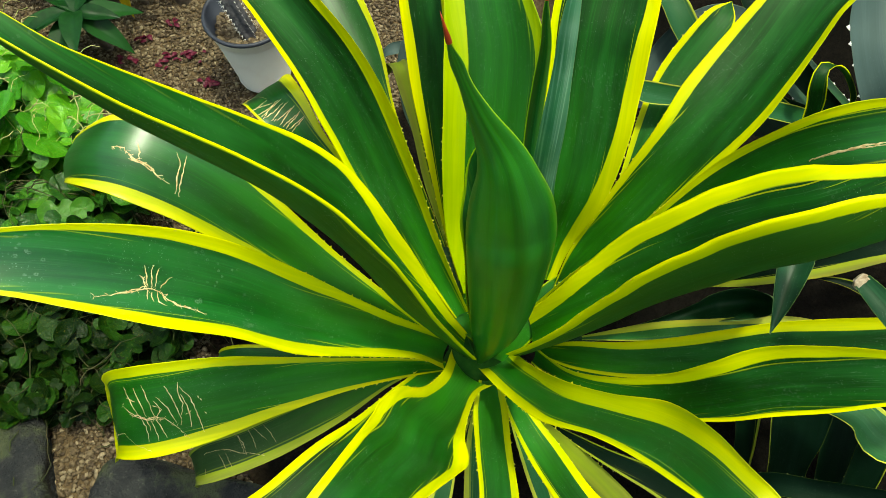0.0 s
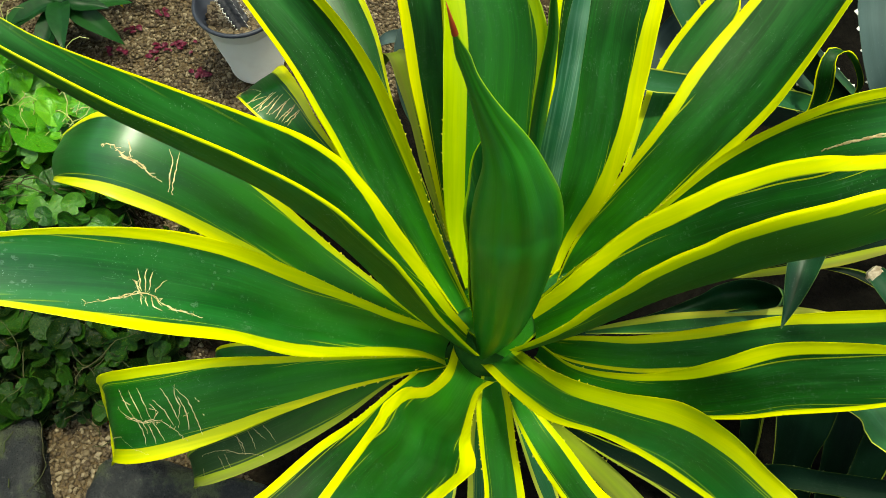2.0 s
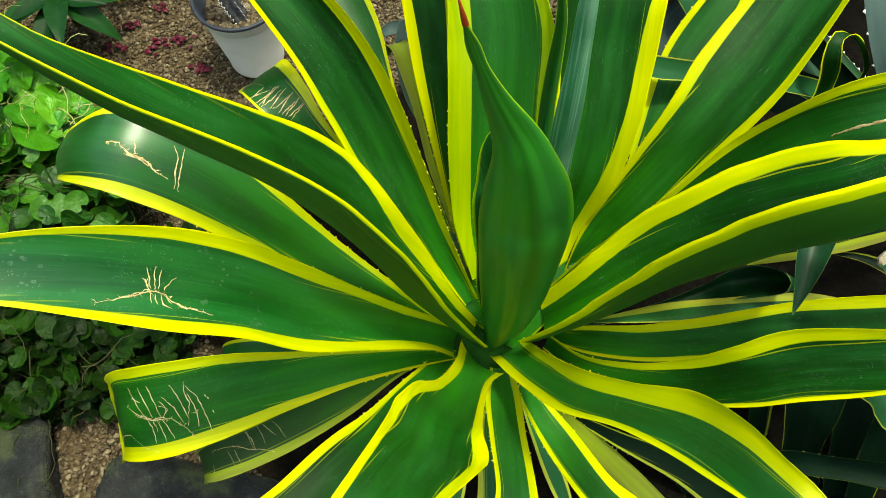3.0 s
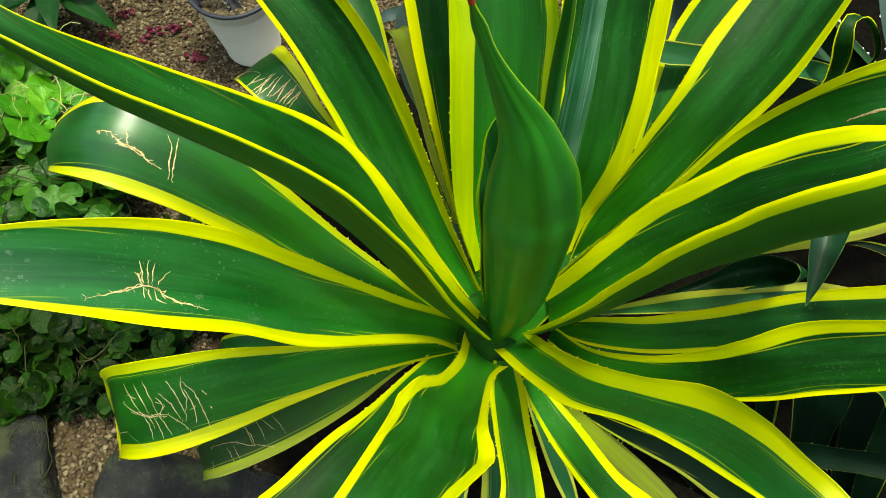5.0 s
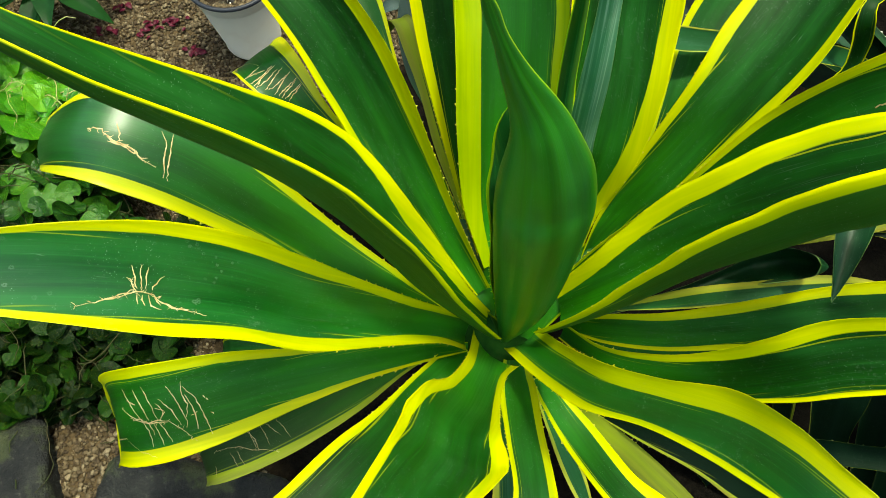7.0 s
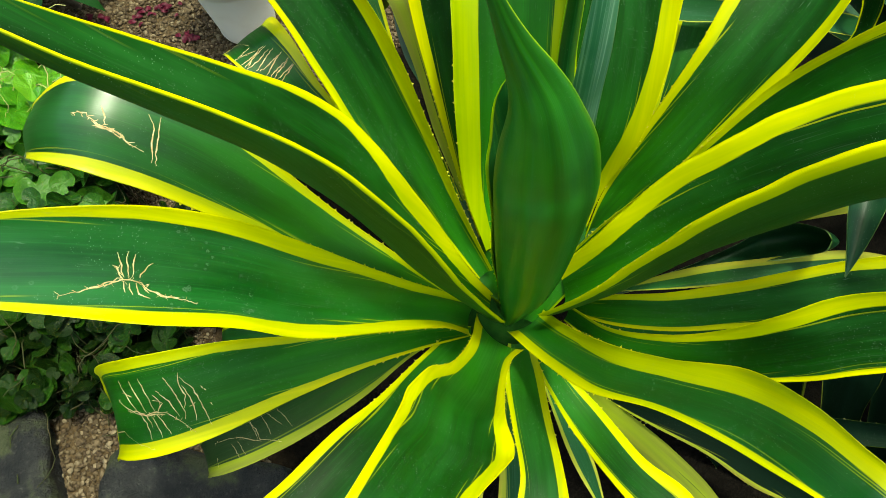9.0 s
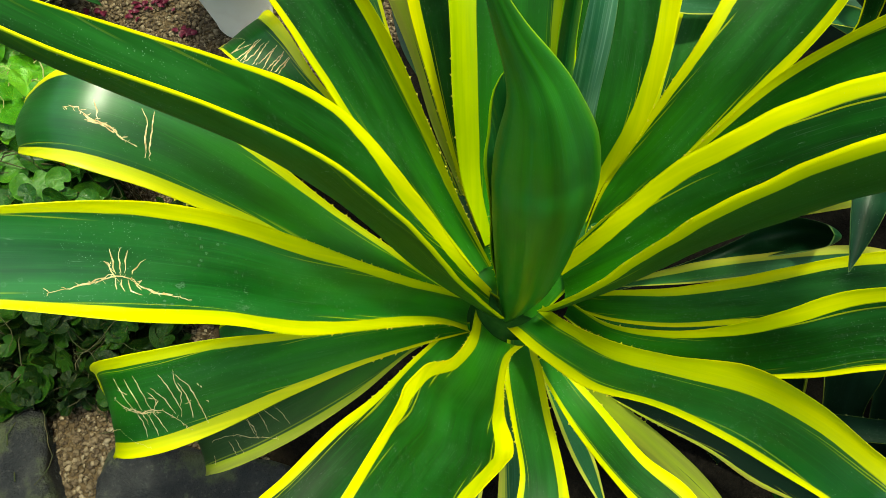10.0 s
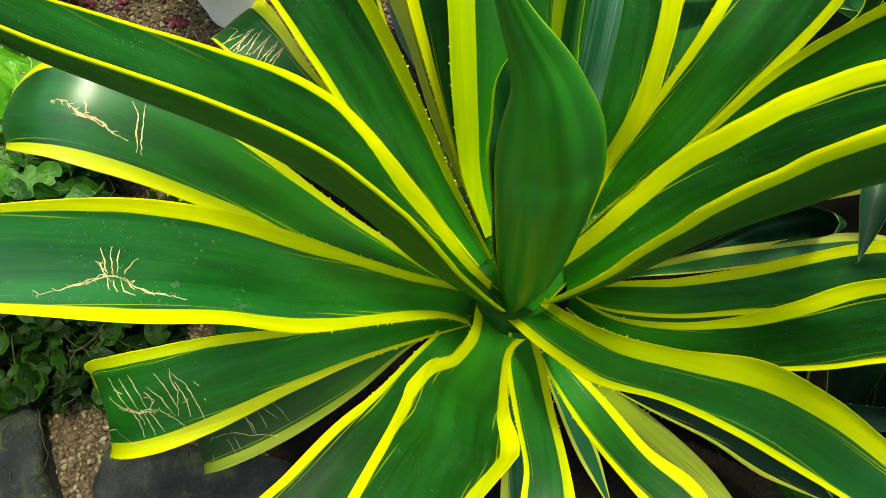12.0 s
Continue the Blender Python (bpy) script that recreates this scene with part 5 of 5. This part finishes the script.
# ---- creeping plants, shrub, fallen petals ----
def leafy_material(name, a, b, c, translucent=0.18, rough=0.36, yellow=0.0, spec=0.18, veins=False):
    k = Mat(name, rough, spec)
    info = k.node("ObjectInfo")
    c1 = k.coord("Object")
    n1 = k.noise(c1, 45, 4)
    col = k.mix(k.step(n1, 0.35, 0.7), a, b)
    col = k.mix(k.math("MULTIPLY", k.step(info.outputs["Random"], 0.35, 1.0), 0.75), col, c)
    if yellow:
        col = k.mix(k.math("MULTIPLY", k.step(k.noise(c1, 22, 3), 0.6, 0.72), yellow), col, (0.55, 0.45, 0.03))
    if veins:
        # palmate veins running out from the stalk, paler than the blade
        xyz = k.node("SeparateXYZ")
        k.link(c1, xyz.inputs["Vector"])
        turn = k.math("ARCTAN2", xyz.outputs["Y"], xyz.outputs["X"])
        wave = k.math("ABSOLUTE", k.math("SINE", k.math("ADD", k.math("MULTIPLY", turn, 4.5), k.math("MULTIPLY", k.noise(c1, 2.2, 3), 1.6))))
        line = k.step(wave, 0.16, 0.03)
        col = k.mix(k.math("MULTIPLY", line, 0.28), col, c)
        blotch = k.noise(c1, 2.4, 4)
        col = k.mix(k.math("MULTIPLY", k.step(blotch, 0.5, 0.75), 0.45), col, a)
        n1 = k.math("SUBTRACT", k.math("MULTIPLY", k.noise(c1, 5.0, 3), 1.5), line)
        k.bump(n1, 0.25, 0.02)
    else:
        k.bump(n1, 0.3, 0.002)
    k.color(col)
    tr = k.node("BsdfTranslucent")
    k.link(col, tr.inputs["Color"])
    mixer = k.node("MixShader")
    mixer.inputs[0].default_value = translucent
    out = k.t.nodes["Material Output"]
    k.link(k.b.outputs[0], mixer.inputs[1])
    k.link(tr.outputs[0], mixer.inputs[2])
    k.link(mixer.outputs[0], out.inputs["Surface"])
    return k.m


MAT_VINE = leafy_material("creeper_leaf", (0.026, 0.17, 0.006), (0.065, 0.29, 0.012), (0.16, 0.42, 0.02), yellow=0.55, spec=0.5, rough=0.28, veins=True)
# shaded and half-shaded copies of creeper_leaf, the shade is in their colours
MAT_VINE_SHADED = leafy_material("shaded_creeper_leaf", (0.0018, 0.010, 0.0011), (0.0045, 0.021, 0.0016), (0.016, 0.062, 0.004), 0.1, 0.42, yellow=0.3, spec=0.14, veins=True)
MAT_VINE_HALF_SHADE = leafy_material("creeper_leaf_half_shade", (0.008, 0.048, 0.003), (0.018, 0.085, 0.006), (0.06, 0.20, 0.012), 0.12, 0.34, yellow=0.35, spec=0.35, veins=True)
MAT_SHRUB = leafy_material("shrub_leaf", (0.005, 0.032, 0.006), (0.009, 0.05, 0.009), (0.018, 0.08, 0.014))
MAT_SHRUB_YELLOW = leafy_material("yellowed_leaf", (0.55, 0.42, 0.02), (0.62, 0.5, 0.03), (0.6, 0.45, 0.02))
MAT_PETAL = leafy_material("petal", (0.085, 0.008, 0.022), (0.12, 0.016, 0.036), (0.06, 0.006, 0.014), yellow=0.0)
k = Mat("creeper_stem", 0.6, 0.3)
k.color(k.ramp(k.noise(k.coord("Object"), 30, 3), (0.35, (0.42, 0.36, 0.16)), (0.65, (0.25, 0.34, 0.08))))
MAT_STEM = k.m
# creeper_stem darkened the same way, for the patches painted as shaded
k = Mat("shaded_creeper_stem", 0.8, 0.1)
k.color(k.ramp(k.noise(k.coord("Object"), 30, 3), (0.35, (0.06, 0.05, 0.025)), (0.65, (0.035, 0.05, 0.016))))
MAT_STEM_SHADED = k.m
k = Mat("shrub_bark", 0.85, 0.2)
c1 = k.coord("Object")
k.color(k.ramp(k.noise(c1, 40, 5), (0.3, (0.05, 0.038, 0.028)), (0.7, (0.16, 0.125, 0.095))))
k.bump(k.noise(c1, 90, 4), 0.7, 0.004)
MAT_TRUNK = k.m


def round_leaf_mesh(seed, material):
    """A kidney-shaped leaf of radius 1 with a notch at its stalk, cupped and wavy."""
    rng = random.Random(seed)
    verts, faces = [(0.0, 0.06, 0.0)], []
    n, rings = 32, 5
    cup, wav, ph = rng.uniform(0.1, 0.35), rng.uniform(0.03, 0.08), rng.uniform(0, 6)
    for r in range(1, rings + 1):
        f = r / rings
        for q in range(n):
            th = -math.pi / 2 + 2 * math.pi * (q + 0.5) / n
            d = abs(((th + math.pi / 2 + math.pi) % (2 * math.pi)) - math.pi)
            rad = f * (1 - 0.62 * math.exp(-(d / 0.22) ** 2)) * (1 + 0.015 * math.sin(7 * th + ph))
            x, y = rad * math.cos(th) * 1.06, rad * math.sin(th) * 0.94
            z = cup * rad * rad + wav * rad * math.sin(5 * th + ph) - 0.03 * abs(math.sin(3.5 * th)) * rad
            verts.append((x, y, z))
    for q in range(n):
        faces.append((0, 1 + q, 1 + (q + 1) % n))
    for r in range(rings - 1):
        for q in range(n):
            a, b = 1 + r * n + q, 1 + r * n + (q + 1) % n
            faces.append((a, a + n, b + n, b))
    me = bpy.data.meshes.new("creeper_leaf")
    me.from_pydata(verts, [], faces)
    me.polygons.foreach_set("use_smooth", [True] * len(me.polygons))
    me.materials.append(material)
    return me


def tube(points, radius, n=6):
    p = np.asarray(points, float)
    t = unit(np.gradient(p, axis=0))
    x = unit(np.cross(t, (0.31, 0.2, 0.93)))
    y = np.cross(t, x)
    verts, faces = [], []
    for i in range(len(p)):
        r = radius if np.isscalar(radius) else radius[i]
        for q in range(n):
            th = 2 * math.pi * q / n
            verts.append(p[i] + r * (math.cos(th) * x[i] + math.sin(th) * y[i]))
    for i in range(len(p) - 1):
        for q in range(n):
            faces.append((i * n + q, i * n + (q + 1) % n, i * n + n + (q + 1) % n, i * n + n + q))
    return verts, faces


def creeper(label, area, count, sizes, height, seed, runners, material):
    """A patch of creeping plant: round leaves on stalks over a tangle of runners."""
    rng = random.Random(seed)
    plant = tagged(new("creeping_plant"), label, "creeper", "creepers")
    meshes = [round_leaf_mesh(seed * 10 + q, material) for q in range(6)]
    sv, sf = [], []

    def add_tube(points, r):
        v, f = tube(points, r)
        b = len(sv)
        sv.extend(v)
        sf.extend(tuple(b + q for q in face) for face in f)

    made = 0
    while made < count:
        x, y = area(rng)
        h = height(x, y) * rng.uniform(0.25, 1.0)
        size = rng.uniform(*sizes) * (1.0 if rng.random() > 0.25 else 0.6)
        ob = new("leaf", meshes[rng.randrange(6)])
        ob.parent = plant
        ob.matrix_basis = pose(x, y, h, rng.gauss(14, 24), rng.gauss(0, 24), rng.uniform(0, 360)) @ Matrix.Diagonal((size, size, size, 1))
        rx, ry = x + rng.uniform(-0.05, 0.05), y + rng.uniform(-0.05, 0.05)
        add_tube([(rx, ry, 0.0), (rx * 0.6 + x * 0.4, ry * 0.6 + y * 0.4, h * 0.6), (x, y, h)], 0.0012)
        made += 1
    for _ in range(runners):
        x, y = area(rng)
        a = rng.uniform(0, 6.3)
        pts = []
        z = height(x, y) * rng.uniform(0.3, 1.05)
        for q in range(9):
            pts.append((x, y, max(0.01, z + 0.02 * math.sin(q * 1.1 + a))))
            a += rng.uniform(-0.5, 0.5)
            x, y = x + 0.022 * math.cos(a), y + 0.022 * math.sin(a)
        add_tube(pts, rng.uniform(0.0007, 0.0016))
    stems = part("runner_tangle", sv, sf, MAT_STEM if material is MAT_VINE else MAT_STEM_SHADED, plant, "thin stalks and runners")
    stems["kind"] = "stuff"


def patch(x0, x1, y0, y1, keep):
    """Random places in a rectangle of the bed, where keep(x, y) holds."""
    def pick(rng):
        while True:
            x, y = rng.uniform(x0, x1), rng.uniform(y0, y1)
            if keep(x, y):
                return x, y
    return pick


creeper("bright green creeping plant with large round scalloped leaves", patch(-1.75, -0.86, 1.12, 1.72, lambda x, y: x < -0.90 - 0.45 * max(0.0, y - 1.22) / 0.4), 290, (0.040, 0.068), lambda x, y: 0.30, 21, 280, MAT_VINE)
creeper("green creeping plant with round leaves beside the agave", patch(-1.6, -0.74, 0.86, 1.2, lambda x, y: x < -0.74 - 0.2 * (y - 0.86)), 250, (0.032, 0.055), lambda x, y: 0.26, 27, 90, MAT_VINE_HALF_SHADE)
creeper("creeping plant under the agave leaves, coloured dark as shade", patch(-1.5, -0.48, 0.64, 0.92, lambda x, y: y > 0.62 + 0.1 * max(0.0, x + 0.7) / 0.2), 290, (0.026, 0.046), lambda x, y: 0.20, 33, 80, MAT_VINE_SHADED)
creeper("creeping plant with small round leaves along the stones, coloured dark as shade", patch(-1.4, -0.66, 0.44, 0.70, lambda x, y: y > 0.46 + 0.16 * max(0.0, x + 0.95)), 340, (0.020, 0.040), lambda x, y: 0.13, 35, 50, MAT_VINE_SHADED)


def lance_mesh(name, length, width, droop, material, seed):
    rng = random.Random(seed)
    verts, faces = [], []
    n, m = 14, 6
    for i in range(n + 1):
        f = i / n
        w = width * (math.sin(math.pi * min(1.0, f ** 0.8 * 0.97 + 0.03)) ** 0.9 + 0.03)
        for j in range(m + 1):
            u = j / m * 2 - 1
            verts.append((u * w / 2, length * f, -droop * f * f * length + 0.22 * w * abs(u) + 0.03 * w * math.sin(9 * f + u)))
    for i in range(n):
        for j in range(m):
            a = i * (m + 1) + j
            faces.append((a, a + 1, a + m + 2, a + m + 1))
    me = bpy.data.meshes.new(name)
    me.from_pydata(verts, [], faces)
    me.polygons.foreach_set("use_smooth", [True] * len(me.polygons))
    me.materials.append(material)
    return me


def shrub(x, y, z, count, length, label, seed, yellow=False):
    rng = random.Random(seed)
    plant = tagged(new("shrub"), label, "shrub", "shrubs")
    v, f = tube([(x + 0.03, y + 0.04, -0.02), (x + 0.01, y, z * 0.5), (x, y, z)], (0.012, 0.009, 0.006), 8)
    part("stem", v, f, MAT_TRUNK, plant, "thin brown stem")
    meshes = [lance_mesh("leaf", length * q, length * 0.4 * q, d, MAT_SHRUB, seed + i) for i, (q, d) in enumerate(((1.0, 0.25), (0.85, 0.5), (0.65, 0.1)))]
    for q in range(count):
        ob = new("leaf", meshes[q % 3])
        ob.parent = plant
        ob.matrix_basis = pose(x, y, z - 0.012 * (q // 5), rng.uniform(-5, 35) - 8 * (q // 5), rng.uniform(-15, 15), q * 137.5 + rng.uniform(-15, 15))
    if yellow:
        ob = new("leaf", lance_mesh("leaf", length * 0.9, length * 0.32, 0.6, MAT_SHRUB_YELLOW, seed + 9))
        ob.parent = plant
        ob.matrix_basis = pose(x, y, z - 0.05, -35, 10, 170)
        tagged(ob, "yellowed drooping leaf")


shrub(-1.10, 1.66, 0.20, 11, 0.20, "low shrub with dark green lance-shaped leaves in a rosette", 3)
shrub(-1.26, 1.98, 0.26, 12, 0.17, "low shrub with dark green pointed leaves near a trunk", 7)
shrub(-1.02, 1.86, 0.20, 9, 0.13, "low shrub with one hanging yellow leaf", 9, True)


def trunk(x, y, r, lean, seed, label):
    rng = random.Random(seed)
    tree = tagged(new("small_tree"), label, "tree", "small trees")
    pts = [(x + lean * (q / 11) ** 2 + 0.01 * math.sin(q * 1.7 + seed), y + 0.45 * (q / 11) ** 2, -0.05 + 0.22 * q) for q in range(12)]
    v, f = tube(pts, [r * (1.25 - 0.06 * q) for q in range(12)], 14)
    part("trunk", v, f, MAT_TRUNK, tree, "brown bark trunk")
    # unseen crown, added; its lean and leaf count were set for its shade
    cv, cf = [], []
    me = lance_mesh("leaf", 0.12, 0.04, 0.3, MAT_SHRUB, seed)
    co = np.array([w.co[:] for w in me.vertices])
    fa = [tuple(p.vertices) for p in me.polygons]
    top = np.array(pts[-1])
    for _ in range(320):
        c = top + np.array([rng.gauss(0, 0.3), rng.gauss(0.1, 0.3), rng.gauss(0.25, 0.2)])
        turn = np.array(Euler((rng.uniform(-0.8, 0.5), rng.uniform(-0.5, 0.5), rng.uniform(0, 6.3))).to_matrix())
        b = len(cv)
        cv.extend(co @ turn.T + c)
        cf.extend(tuple(b + q for q in face) for face in fa)
    for q in range(7):
        a = q * 0.9
        bv, bf = tube([top - (0, 0, 0.3), top + (0.15 * math.cos(a), 0.15 * math.sin(a), 0.05), top + (0.35 * math.cos(a), 0.35 * math.sin(a), 0.3)], (0.012, 0.008, 0.003), 6)
        part("limb", bv, bf, MAT_TRUNK, tree)
    part("crown", cv, cf, MAT_SHRUB, tree, "loose crown of narrow leaves, added out of view to shade the bed")["kind"] = "stuff"


trunk(-1.10, 1.92, 0.030, -0.55, 5, "slender brown-barked tree standing behind the gravel")
trunk(-0.87, 1.91, 0.024, -0.75, 6, "thin brown-barked tree standing behind the gravel")


def petals(spots):
    rng = random.Random(15)
    me = bpy.data.meshes.new("fallen_petal")
    verts, faces = [], []
    for i in range(6):
        f = i / 5
        w = 0.011 * math.sin(math.pi * (0.12 + 0.8 * f))
        for u in (-1, -0.3, 0.4, 1):
            verts.append((u * w, 0.03 * f - 0.015, 0.004 * abs(u) + 0.004 * math.sin(4 * f)))
    for i in range(5):
        for j in range(3):
            a = i * 4 + j
            faces.append((a, a + 1, a + 5, a + 4))
    me.from_pydata(verts, [], faces)
    me.polygons.foreach_set("use_smooth", [True] * len(me.polygons))
    me.materials.append(MAT_PETAL)
    for x, y, n, spread in spots:
        for _ in range(n):
            px, py = x + rng.gauss(0, spread), y + rng.gauss(0, spread * 0.6)
            ob = new("fallen_petal", me)
            s = rng.uniform(0.45, 0.9)
            ob.matrix_world = pose(px, py, ground_height(px, py) + 0.013, rng.uniform(-20, 20), rng.uniform(-20, 20), rng.uniform(0, 360)) @ Matrix.Diagonal((s, s, s, 1))
            tagged(ob, "crumpled crimson fallen petal lying on gravel", "petal", "fallen petals")


petals([(-0.73, 1.55, 9, 0.018), (-0.84, 1.66, 12, 0.04), (-0.80, 1.67, 6, 0.02), (-0.88, 1.80, 5, 0.02), (-1.0, 1.63, 6, 0.025), (-0.98, 1.73, 5, 0.02), (-0.90, 1.62, 4, 0.02)])
